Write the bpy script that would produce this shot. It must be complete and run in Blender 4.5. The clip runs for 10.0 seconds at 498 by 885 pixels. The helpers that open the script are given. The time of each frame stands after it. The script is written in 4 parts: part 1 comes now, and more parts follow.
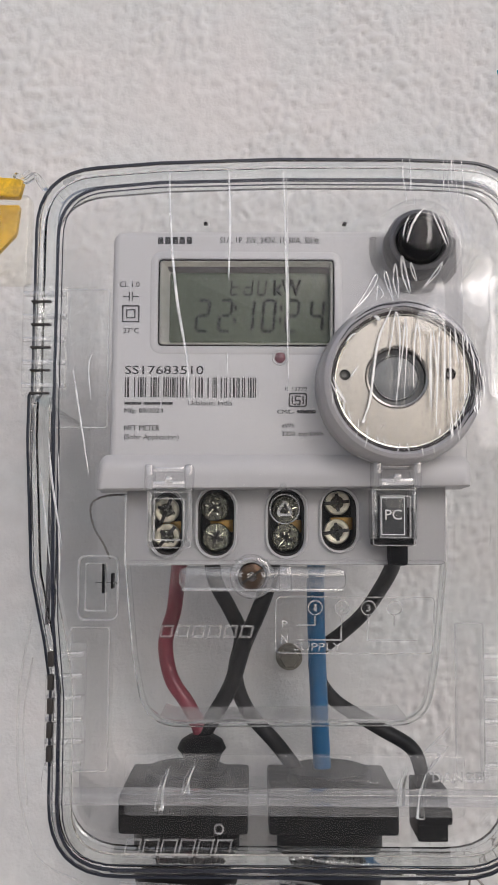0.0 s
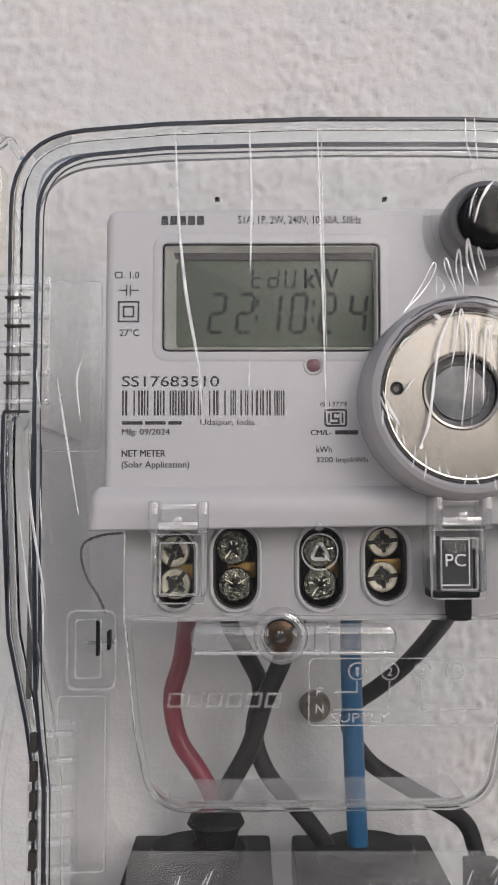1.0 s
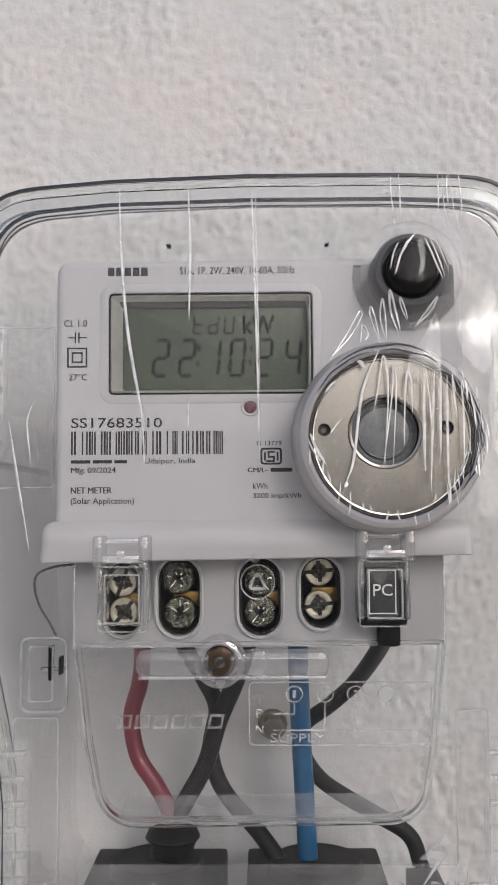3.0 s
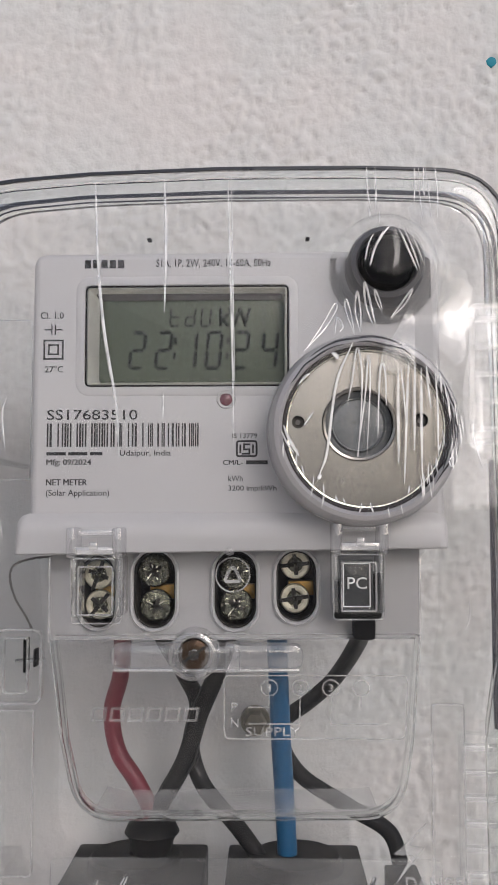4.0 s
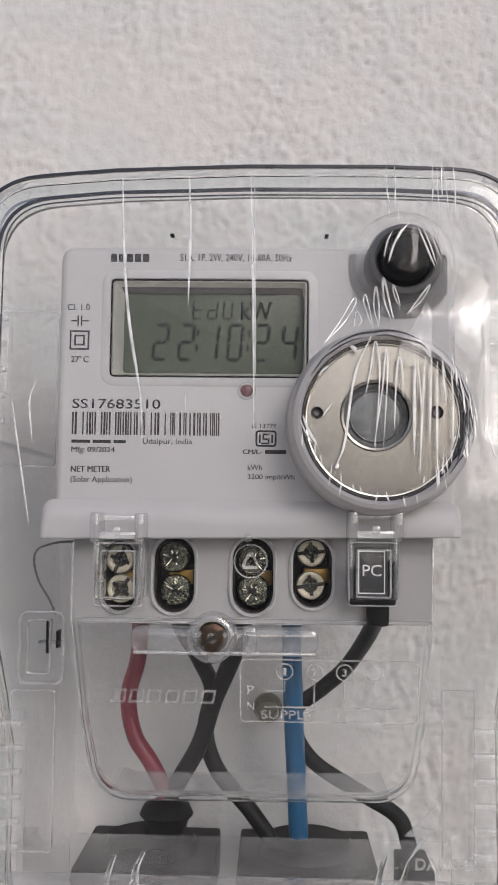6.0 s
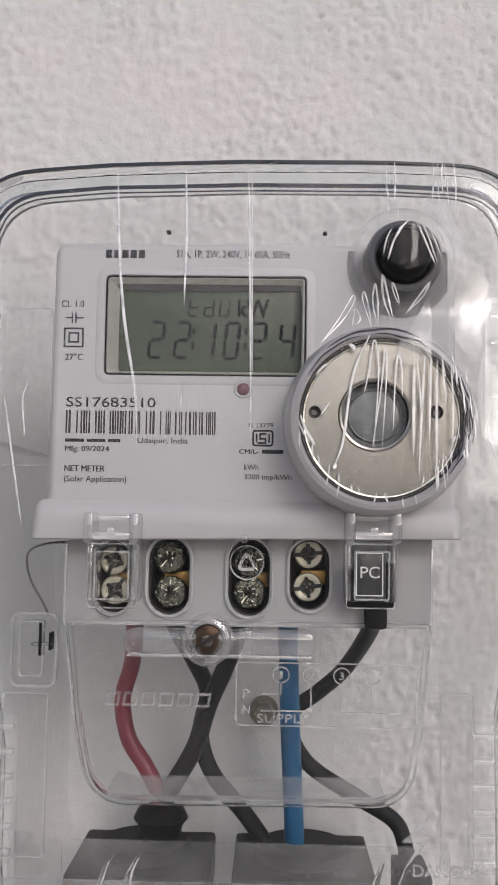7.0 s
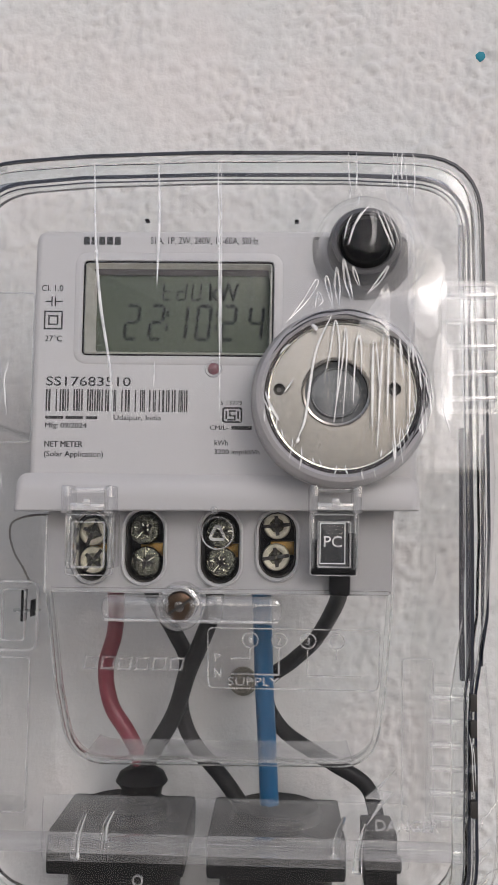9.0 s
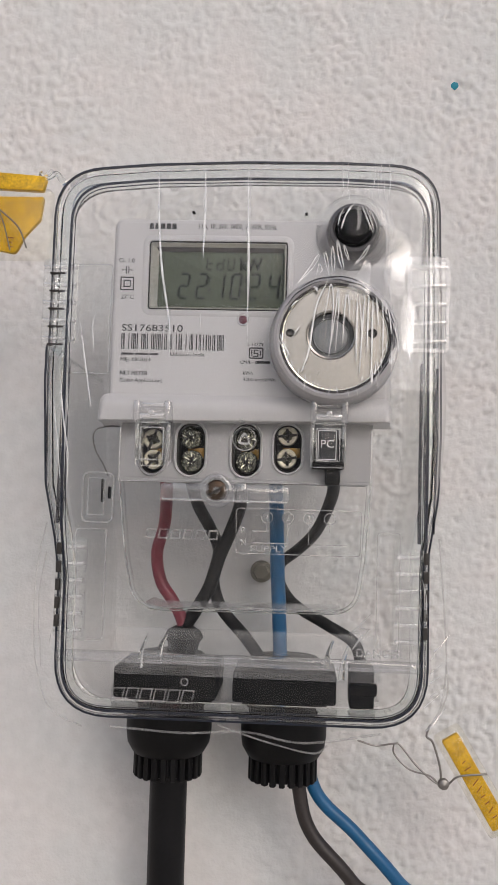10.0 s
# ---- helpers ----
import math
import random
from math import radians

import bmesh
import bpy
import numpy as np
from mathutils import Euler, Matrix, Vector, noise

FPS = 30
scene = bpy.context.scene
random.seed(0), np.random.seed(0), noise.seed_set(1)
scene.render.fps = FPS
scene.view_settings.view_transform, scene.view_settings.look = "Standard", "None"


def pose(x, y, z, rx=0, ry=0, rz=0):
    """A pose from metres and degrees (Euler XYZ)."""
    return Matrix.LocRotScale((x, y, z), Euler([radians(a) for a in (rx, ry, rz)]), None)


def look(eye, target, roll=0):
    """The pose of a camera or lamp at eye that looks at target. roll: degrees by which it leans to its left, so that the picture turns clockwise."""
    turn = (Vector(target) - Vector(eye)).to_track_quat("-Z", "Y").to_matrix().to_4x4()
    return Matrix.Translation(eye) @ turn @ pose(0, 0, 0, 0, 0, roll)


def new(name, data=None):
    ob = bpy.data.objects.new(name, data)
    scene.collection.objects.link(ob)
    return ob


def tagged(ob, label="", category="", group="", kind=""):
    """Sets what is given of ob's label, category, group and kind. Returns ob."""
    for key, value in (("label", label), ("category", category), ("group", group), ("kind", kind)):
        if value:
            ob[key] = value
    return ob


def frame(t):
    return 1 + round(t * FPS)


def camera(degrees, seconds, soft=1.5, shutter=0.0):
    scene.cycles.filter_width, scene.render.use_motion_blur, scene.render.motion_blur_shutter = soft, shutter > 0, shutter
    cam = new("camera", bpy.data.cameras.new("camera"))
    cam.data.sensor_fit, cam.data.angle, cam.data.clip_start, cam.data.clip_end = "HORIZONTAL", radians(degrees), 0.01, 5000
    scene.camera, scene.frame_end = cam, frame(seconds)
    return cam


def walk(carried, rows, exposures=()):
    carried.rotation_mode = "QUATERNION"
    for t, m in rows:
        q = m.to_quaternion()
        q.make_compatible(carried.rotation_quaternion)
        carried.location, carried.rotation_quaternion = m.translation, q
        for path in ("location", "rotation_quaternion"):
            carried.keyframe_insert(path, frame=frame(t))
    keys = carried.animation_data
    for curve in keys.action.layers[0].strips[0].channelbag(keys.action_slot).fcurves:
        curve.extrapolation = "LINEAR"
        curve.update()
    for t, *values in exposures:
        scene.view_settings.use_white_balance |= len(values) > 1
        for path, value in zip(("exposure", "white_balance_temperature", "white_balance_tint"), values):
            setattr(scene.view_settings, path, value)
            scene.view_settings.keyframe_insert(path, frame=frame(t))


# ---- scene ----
cam = camera(29.77, 10.0)
PATH = [
    (0, (-0.00736, -0.39517, 1.47347), (-0.0181, 1.5972, 1.6474), 0.280),
    (0.5, (-0.01050, -0.34661, 1.49079), (-0.0079, 1.6488, 1.6265), 0.027),
    (1, (-0.01644, -0.33953, 1.49159), (-0.0125, 1.6565, 1.6171), -0.047),
    (1.5, (-0.00822, -0.33519, 1.49188), (-0.0054, 1.6607, 1.6204), -0.154),
    (2, (-0.00531, -0.33595, 1.49201), (-0.0075, 1.6597, 1.6235), -0.256),
    (2.5, (-0.00085, -0.34358, 1.49263), (-0.0119, 1.6517, 1.6301), -0.328),
    (3, (0.00330, -0.35607, 1.49846), (-0.0186, 1.6387, 1.6417), -0.333),
    (4.5, (0.01392, -0.35513, 1.49403), (-0.0295, 1.6383, 1.6499), 0.091),
    (5, (0.01346, -0.35898, 1.49397), (-0.0358, 1.6341, 1.6530), 0.258),
    (5.5, (0.01040, -0.36207, 1.49277), (-0.0429, 1.6308, 1.6523), 0.577),
    (6, (0.00900, -0.36250, 1.49142), (-0.0452, 1.6307, 1.6466), 0.736),
    (7.5, (0.00950, -0.35696, 1.49187), (-0.0379, 1.6363, 1.6490), 0.973),
    (8, (0.01870, -0.35717, 1.49375), (-0.0280, 1.6359, 1.6537), 0.864),
    (8.5, (0.01831, -0.35719, 1.49108), (-0.0408, 1.6356, 1.6501), 0.746),
    (9, (0.02094, -0.37173, 1.48502), (-0.0463, 1.6218, 1.6314), 0.883),
    (9.1, (0.02218, -0.37877, 1.47602), (-0.0583, 1.6134, 1.6290), 0.82),
    (9.2, (0.02219, -0.39403, 1.46936), (-0.0565, 1.5997, 1.6077), 0.987),
    (9.3, (0.02316, -0.41620, 1.46258), (-0.0632, 1.5775, 1.5963), 1.024),
    (9.4, (0.02409, -0.44059, 1.45801), (-0.0667, 1.5533, 1.5846), 1.177),
    (9.5, (0.02567, -0.46373, 1.45343), (-0.0705, 1.5295, 1.5860), 1.345),
    (10, (0.02596, -0.47420, 1.44953), (-0.0858, 1.5175, 1.5931), 1.715),
]
EXPOSURE = [(0, -0.57, 6450, 14), (9, -0.57, 6450, 14), (9.5, -0.57, 6600, 14), (10, -0.57, 6600, 14)]
walk(cam, [(t, look(eye, target, roll)) for t, eye, target, roll in PATH], EXPOSURE)

# ---- daylight: pale overcast sky, soft sun high on the right in front of the wall ----
world = bpy.data.worlds.new("sky")
scene.world = world
world.use_nodes = True
wn = world.node_tree
sky = wn.nodes.new("ShaderNodeTexSky")
sky.sky_type, sky.sun_disc = "NISHITA", False
sky.sun_elevation, sky.sun_rotation = radians(28), radians(154)
sky.dust_density, sky.air_density, sky.altitude = 2.0, 1.0, 0.0
pale = wn.nodes.new("ShaderNodeHueSaturation")
pale.inputs["Saturation"].default_value = 0.6
wn.links.new(sky.outputs["Color"], pale.inputs["Color"])
wn.links.new(pale.outputs["Color"], wn.nodes["Background"].inputs["Color"])
wn.nodes["Background"].inputs["Strength"].default_value = 0.215
sun = new("sun", bpy.data.lights.new("sun", "SUN"))
sun.data.energy, sun.data.angle, sun.data.color = 0.80, radians(17), (1.0, 0.975, 0.955)
sun.matrix_world = look((1.45, -2.95, 3.25), (0, 0, 1.5))


# many clear layers lie over one another
scene.cycles.transparent_max_bounces = 32


# ---- materials ----
def nodes_of(name):
    m = bpy.data.materials.new(name)
    m.use_nodes = True
    return m, m.node_tree.nodes, m.node_tree.links, m.node_tree.nodes["Principled BSDF"]


def surface(name, color, rough=0.5, metal=0.0, vary=0.06, fine=900.0, coarse=60.0, bump=0.0, spec=0.5, rough_vary=0.1, stretch=None, deep=0.0006):
    """A solid surface: colour and gloss vary at two scales, with a fine relief. Scales are per metre."""
    m, n, l, b = nodes_of(name)
    at = n.new("ShaderNodeTexCoord")
    one, two = n.new("ShaderNodeTexNoise"), n.new("ShaderNodeTexNoise")
    for tex, scale in ((one, fine), (two, coarse)):
        tex.inputs["Scale"].default_value, tex.inputs["Detail"].default_value = scale, 4.0
        l.new(at.outputs["Object"], tex.inputs["Vector"])
    if stretch:
        grain = n.new("ShaderNodeMapping")
        grain.inputs["Scale"].default_value = stretch
        l.new(at.outputs["Object"], grain.inputs["Vector"])
        l.new(grain.outputs[0], one.inputs["Vector"])
    add = n.new("ShaderNodeMath")
    add.operation = "ADD"
    l.new(one.outputs["Fac"], add.inputs[0])
    l.new(two.outputs["Fac"], add.inputs[1])
    tone = n.new("ShaderNodeMapRange")
    tone.inputs["From Min"].default_value, tone.inputs["From Max"].default_value = 0.6, 1.4
    tone.inputs["To Min"].default_value, tone.inputs["To Max"].default_value = 1 - vary, 1 + vary
    l.new(add.outputs[0], tone.inputs["Value"])
    mul = n.new("ShaderNodeVectorMath")
    mul.operation = "MULTIPLY"
    mul.inputs[0].default_value = color
    l.new(tone.outputs[0], mul.inputs[1])
    l.new(mul.outputs[0], b.inputs["Base Color"])
    gloss = n.new("ShaderNodeMapRange")
    gloss.inputs["To Min"].default_value, gloss.inputs["To Max"].default_value = max(0.02, rough - rough_vary), min(1, rough + rough_vary)
    l.new(two.outputs["Fac"], gloss.inputs["Value"])
    l.new(gloss.outputs[0], b.inputs["Roughness"])
    b.inputs["Metallic"].default_value = metal
    b.inputs["Specular IOR Level"].default_value = spec
    if bump:
        bp = n.new("ShaderNodeBump")
        bp.inputs["Strength"].default_value, bp.inputs["Distance"].default_value = bump, deep
        l.new(one.outputs["Fac"], bp.inputs["Height"])
        l.new(bp.outputs["Normal"], b.inputs["Normal"])
    return m


def clear_sheet(name, tint=(0.97, 0.98, 0.975), rough=0.04, low=0.04, high=0.75, haze=0.05, bump=0.0, scale=120.0):
    """Thin clear plastic: lets light straight through, shines towards grazing angles, with a little dull haze."""
    m, n, l, b = nodes_of(name)
    out = n["Material Output"]
    n.remove(b)
    see, shine, dull = n.new("ShaderNodeBsdfTransparent"), n.new("ShaderNodeBsdfGlossy"), n.new("ShaderNodeBsdfDiffuse")
    see.inputs["Color"].default_value = (*tint, 1)
    shine.inputs["Roughness"].default_value = rough
    dull.inputs["Color"].default_value = (0.8, 0.8, 0.8, 1)
    at, tex = n.new("ShaderNodeTexCoord"), n.new("ShaderNodeTexNoise")
    tex.inputs["Scale"].default_value, tex.inputs["Detail"].default_value = scale, 3.0
    l.new(at.outputs["Object"], tex.inputs["Vector"])
    spot = n.new("ShaderNodeMapRange")
    spot.inputs["From Min"].default_value, spot.inputs["From Max"].default_value = 0.35, 0.75
    spot.inputs["To Min"].default_value, spot.inputs["To Max"].default_value = haze * 0.4, haze * 1.8
    l.new(tex.outputs["Fac"], spot.inputs["Value"])
    first, second = n.new("ShaderNodeMixShader"), n.new("ShaderNodeMixShader")
    l.new(spot.outputs[0], first.inputs[0])
    l.new(see.outputs[0], first.inputs[1])
    l.new(dull.outputs[0], first.inputs[2])
    face = n.new("ShaderNodeLayerWeight")
    face.inputs["Blend"].default_value = 0.5
    power = n.new("ShaderNodeMath")
    power.operation, power.inputs[1].default_value = "POWER", 4.0
    l.new(face.outputs["Facing"], power.inputs[0])
    rise = n.new("ShaderNodeMapRange")
    rise.inputs["To Min"].default_value, rise.inputs["To Max"].default_value = low, high
    l.new(power.outputs[0], rise.inputs["Value"])
    l.new(rise.outputs[0], second.inputs[0])
    l.new(first.outputs[0], second.inputs[1])
    l.new(shine.outputs[0], second.inputs[2])
    l.new(second.outputs[0], out.inputs["Surface"])
    if bump:
        bp = n.new("ShaderNodeBump")
        bp.inputs["Strength"].default_value, bp.inputs["Distance"].default_value = bump, 0.002
        l.new(tex.outputs["Fac"], bp.inputs["Height"])
        l.new(bp.outputs["Normal"], shine.inputs["Normal"])
        l.new(bp.outputs["Normal"], face.inputs["Normal"])
    return m


def glass(name, color=(0.96, 0.98, 0.975), rough=0.02, ior=1.47):
    m, n, l, b = nodes_of(name)
    b.inputs["Base Color"].default_value = (*color, 1)
    b.inputs["Roughness"].default_value = rough
    b.inputs["IOR"].default_value = ior
    b.inputs["Transmission Weight"].default_value = 1.0
    tex, bp = n.new("ShaderNodeTexNoise"), n.new("ShaderNodeBump")
    at = n.new("ShaderNodeTexCoord")
    tex.inputs["Scale"].default_value = 90.0
    l.new(at.outputs["Object"], tex.inputs["Vector"])
    bp.inputs["Strength"].default_value, bp.inputs["Distance"].default_value = 0.25, 0.001
    l.new(tex.outputs["Fac"], bp.inputs["Height"])
    l.new(bp.outputs["Normal"], b.inputs["Normal"])
    return m


def plaster(name):
    """Whitewash over plaster: faint cool and warm patches, dusty pits, soft fine grain."""
    m, n, l, b = nodes_of(name)
    at = n.new("ShaderNodeTexCoord")
    texes = []
    for scale, detail in ((22.0, 3.0), (150.0, 3.0), (700.0, 2.0)):
        tex = n.new("ShaderNodeTexNoise")
        tex.inputs["Scale"].default_value, tex.inputs["Detail"].default_value = scale, detail
        l.new(at.outputs["Object"], tex.inputs["Vector"])
        texes.append(tex)
    patch = n.new("ShaderNodeValToRGB")
    patch.color_ramp.elements[0].position, patch.color_ramp.elements[0].color = 0.36, (0.585, 0.592, 0.588, 1)
    patch.color_ramp.elements[1].position, patch.color_ramp.elements[1].color = 0.64, (0.618, 0.602, 0.592, 1)
    l.new(texes[0].outputs["Fac"], patch.inputs["Fac"])
    tone = n.new("ShaderNodeMapRange")
    tone.inputs["From Min"].default_value, tone.inputs["From Max"].default_value = 0.3, 0.7
    tone.inputs["To Min"].default_value, tone.inputs["To Max"].default_value = 0.955, 1.045
    l.new(texes[1].outputs["Fac"], tone.inputs["Value"])
    mul = n.new("ShaderNodeVectorMath")
    mul.operation = "MULTIPLY"
    l.new(patch.outputs["Color"], mul.inputs[0])
    l.new(tone.outputs[0], mul.inputs[1])
    l.new(mul.outputs[0], b.inputs["Base Color"])
    b.inputs["Roughness"].default_value, b.inputs["Specular IOR Level"].default_value = 0.9, 0.12
    bp = n.new("ShaderNodeBump")
    bp.inputs["Strength"].default_value, bp.inputs["Distance"].default_value = 0.35, 0.0007
    l.new(texes[2].outputs["Fac"], bp.inputs["Height"])
    l.new(bp.outputs["Normal"], b.inputs["Normal"])
    return m


PLASTER = plaster("whitewashed plaster")
DIM = surface("grey cement render", (0.40, 0.39, 0.375), 0.9, vary=0.08, fine=200, coarse=3, bump=0.3)
LIME = surface("limewash", (0.78, 0.745, 0.695), 0.9, vary=0.08, fine=200, coarse=3, bump=0.3)
GROUND = surface("concrete yard", (0.68, 0.63, 0.56), 0.9, vary=0.2, fine=40, coarse=1.5, bump=0.4)
CASE = surface("light grey moulded plastic", (0.480, 0.475, 0.486), 0.42, vary=0.012, fine=2500, coarse=40, bump=0.05)
# grey taken darker than the case for the shade over the terminals
BLOCK = surface("shade-darkened terminal plastic", (0.37, 0.365, 0.37), 0.45, vary=0.04, bump=0.05)
RING = surface("grey port plastic", (0.36, 0.355, 0.365), 0.24, vary=0.02, bump=0.04)
INK = surface("dark grey ink", (0.02, 0.02, 0.023), 0.6, vary=0.05)
BEZEL = surface("frosted silver bezel", (0.62, 0.61, 0.56), 0.32, 0.7, vary=0.25, fine=2400, coarse=400, bump=0.5, deep=0.0006)
LCD = surface("green grey lcd", (0.074, 0.089, 0.064), 0.35, spec=0.15, vary=0.03, fine=1500, coarse=30)
SEGMENT = surface("lcd segment", (0.006, 0.008, 0.006), 0.4, vary=0.02, spec=0.1)
STEEL = surface("brushed steel plate", (0.305, 0.290, 0.268), 0.24, 1.0, vary=0.02, fine=3600, bump=0.015, stretch=(0.02, 1.0, 1.0))
ZINC = surface("zinc screw", (0.23, 0.23, 0.185), 0.2, 1.0, vary=0.5, fine=900, coarse=300, bump=0.9, deep=0.0012)
PALE = surface("pale nickel screw", (0.58, 0.54, 0.43), 0.35, 0.5, vary=0.3, fine=700, coarse=250, bump=0.4)
GLINT = surface("bright glint metal", (0.85, 0.83, 0.72), 0.12, 1.0, vary=0.3, fine=900, bump=0.5)
BRASS = surface("tarnished brass screw", (0.075, 0.048, 0.032), 0.35, 1.0, vary=0.3, fine=500, bump=0.3)
# near-black that puts the shade of slots and recesses into the colour
HOLLOW_SHADE = surface("near-black shade in hollows", (0.018, 0.015, 0.013), 0.6, vary=0.3)
COPPER = surface("brass terminal", (0.32, 0.19, 0.06), 0.4, 0.9, vary=0.3)
BLACK = surface("black plastic", (0.005, 0.005, 0.0055), 0.5, vary=0.25, bump=0.0, spec=0.14)
RUBBER = surface("black cable sheath", (0.006, 0.006, 0.007), 0.45, spec=0.18, vary=0.25, fine=600, bump=0.15)
RED = surface("red cable sheath", (0.17, 0.018, 0.034), 0.4, vary=0.12, bump=0.1)
BLUE = surface("blue cable sheath", (0.001, 0.082, 0.200), 0.38, vary=0.12, bump=0.1)
YELLOW = surface("yellow plastic tag", (0.56, 0.33, 0.001), 0.35, vary=0.5, coarse=160, bump=0.1)
LENS = surface("dark red led lens", (0.16, 0.06, 0.075), 0.15, vary=0.1)
WIRE = surface("grey sealing wire", (0.20, 0.19, 0.18), 0.4, 0.8, vary=0.2)
PAINT = surface("teal paint", (0.0, 0.20, 0.28), 0.6, vary=0.1)
WHITE_INK = surface("white ink", (0.75, 0.75, 0.75), 0.5, vary=0.03)
MARK = clear_sheet("raised clear marking", (0.92, 0.92, 0.92), 0.2, 0.10, 0.8, 0.26)
PANEL = clear_sheet("hazy clear panel", (0.985, 0.985, 0.985), 0.15, 0.03, 0.7, 0.055, 0.05, 60)
HAZY = clear_sheet("scuffed clear cover", (0.99, 0.99, 0.99), 0.08, 0.008, 0.7, 0.005, 0.03, 45)
# white haze that stands for the flange's grazing reflection
FLANGE = clear_sheet("whitened clear flange", (0.985, 0.985, 0.985), 0.2, 0.05, 0.6, 0.13, 0.05, 80)
FAINT = clear_sheet("faint clear relief", (0.93, 0.93, 0.93), 0.12, 0.07, 0.8, 0.12)
SHEET = clear_sheet("clear polycarbonate sheet", (0.994, 0.996, 0.995), 0.05, 0.008, 0.7, 0.002, 0.02)
CAP = clear_sheet("moulded clear cap", (0.94, 0.94, 0.95), 0.08, 0.11, 0.95, 0.09, 0.12, 300)
# whitened, so the bright lines on clear edges are in the colour
EDGE = clear_sheet("bright moulded edge", (0.96, 0.96, 0.96), 0.15, 0.14, 0.9, 0.2, 0.1, 200)
SMOKE = clear_sheet("hazy polycarbonate", (0.985, 0.988, 0.988), 0.10, 0.04, 0.2, 0.05, 0.05, 60)
# dark tint that stands for reflections in clear plastic and film
REFLECTION_DARK = clear_sheet("dark smoky strip painted for reflections", (0.36, 0.36, 0.39), 0.15, 0.03, 0.6, 0.01, 0.05, 60)
FILM = clear_sheet("stretched wrapping film", (0.997, 0.997, 0.997), 0.16, 0.021, 0.8, 0.001, 0.10, 150)
# folds are whitened, so the shine along them is in the colour
FOLD = clear_sheet("film fold whitened for shine", (0.95, 0.95, 0.95), 0.2, 0.22, 0.8, 0.72)
# milky white that stands for lobes of glare on the film
GLARE = clear_sheet("milky film glare", (0.98, 0.98, 0.975), 0.24, 0.075, 0.6, 0.15, 0.04, 90)
SEAM = clear_sheet("loose film edge", (0.95, 0.95, 0.95), 0.15, 0.10, 0.8, 0.09)
RIM = glass("clear polycarbonate rim")
POUCH = clear_sheet("clear tag pouch", (0.985, 0.975, 0.94), 0.12, 0.03, 0.7, 0.012, 0.2)

# ---- building helpers: millimetres, x right, y into the wall, z up from a level 1.5 m above the ground ----
LEVEL = 1.5
PLACE = {}


def mm(x, y, z):
    return Vector((x / 1000, y / 1000, LEVEL + z / 1000))


def thing(name, at, label, category, group=""):
    ob = new(name)
    ob.empty_display_size = 0.01
    ob.location = mm(*at)
    PLACE[ob.name] = mm(*at)
    return tagged(ob, label, category, group)


def part(name, bm, material, parent=None, label="", smooth=True, angle=35):
    """Links a bmesh, in millimetres, as one mesh object under a thing or a part; with no parent it is a thing of its own."""
    me = bpy.data.meshes.new(name)
    bmesh.ops.recalc_face_normals(bm, faces=bm.faces[:])
    for v in bm.verts:
        v.co = mm(*v.co)
    low = [min(v.co[i] for v in bm.verts) for i in range(3)]
    high = [max(v.co[i] for v in bm.verts) for i in range(3)]
    mid = Vector([(a + b) / 2 for a, b in zip(low, high)])
    for v in bm.verts:
        v.co -= mid
    if smooth:
        limit = radians(angle)
        for f in bm.faces:
            f.smooth = True
        for e in bm.edges:
            if len(e.link_faces) == 2 and e.calc_face_angle(0) > limit:
                e.smooth = False
    bm.to_mesh(me)
    bm.free()
    me.materials.append(material)
    ob = new(name, me)
    PLACE[ob.name] = mid
    ob.location = mid
    if parent:
        ob.parent = parent
        ob.location = mid - PLACE[parent.name]
    if label:
        ob["label"] = label
    return ob


def join(bm, other):
    """Adds a bmesh to another."""
    me = bpy.data.meshes.new("piece")
    other.to_mesh(me)
    other.free()
    bm.from_mesh(me)
    bpy.data.meshes.remove(me)
    return bm


def rounded(points, seg=6):
    """A closed outline (x, z) from corners (x, z, radius)."""
    out, n = [], len(points)
    for i, (x, z, r) in enumerate(points):
        p, a, b = Vector((x, z)), Vector(points[i - 1][:2]), Vector(points[(i + 1) % n][:2])
        u, v = (a - p).normalized(), (b - p).normalized()
        half = math.acos(max(-1, min(1, u.dot(v)))) / 2
        if r <= 0 or half > 1.55:
            out.append((x, z))
            continue
        d = min(r / math.tan(half), (a - p).length * 0.48, (b - p).length * 0.48)
        s, e = p + u * d, p + v * d
        for k in range(seg + 1):
            t = k / seg
            q = s * (1 - t) ** 2 + p * 2 * t * (1 - t) + e * t * t
            out.append((q.x, q.y))
    return out


def inset(loop, d):
    """The outline moved inwards by d (outwards where negative)."""
    n = len(loop)
    area = sum(loop[i - 1][0] * loop[i][1] - loop[i][0] * loop[i - 1][1] for i in range(n))
    side, out = (1 if area > 0 else -1), []
    for i in range(n):
        a, b, c = Vector(loop[i - 1]), Vector(loop[i]), Vector(loop[(i + 1) % n])
        u, v = (b - a).normalized(), (c - b).normalized()
        na, nb = Vector((-u.y, u.x)) * side, Vector((-v.y, v.x)) * side
        m = na + nb
        m = m / max(0.35, m.length_squared / 2)
        out.append((b.x + m.x * d, b.y + m.y * d))
    return out


def box2(x0, x1, z0, z1, r=1.0, seg=4):
    return rounded([(x0, z0, r), (x1, z0, r), (x1, z1, r), (x0, z1, r)], seg)


def circle(x, z, r, n=40):
    return [(x + r * math.cos(2 * math.pi * k / n), z + r * math.sin(2 * math.pi * k / n)) for k in range(n)]


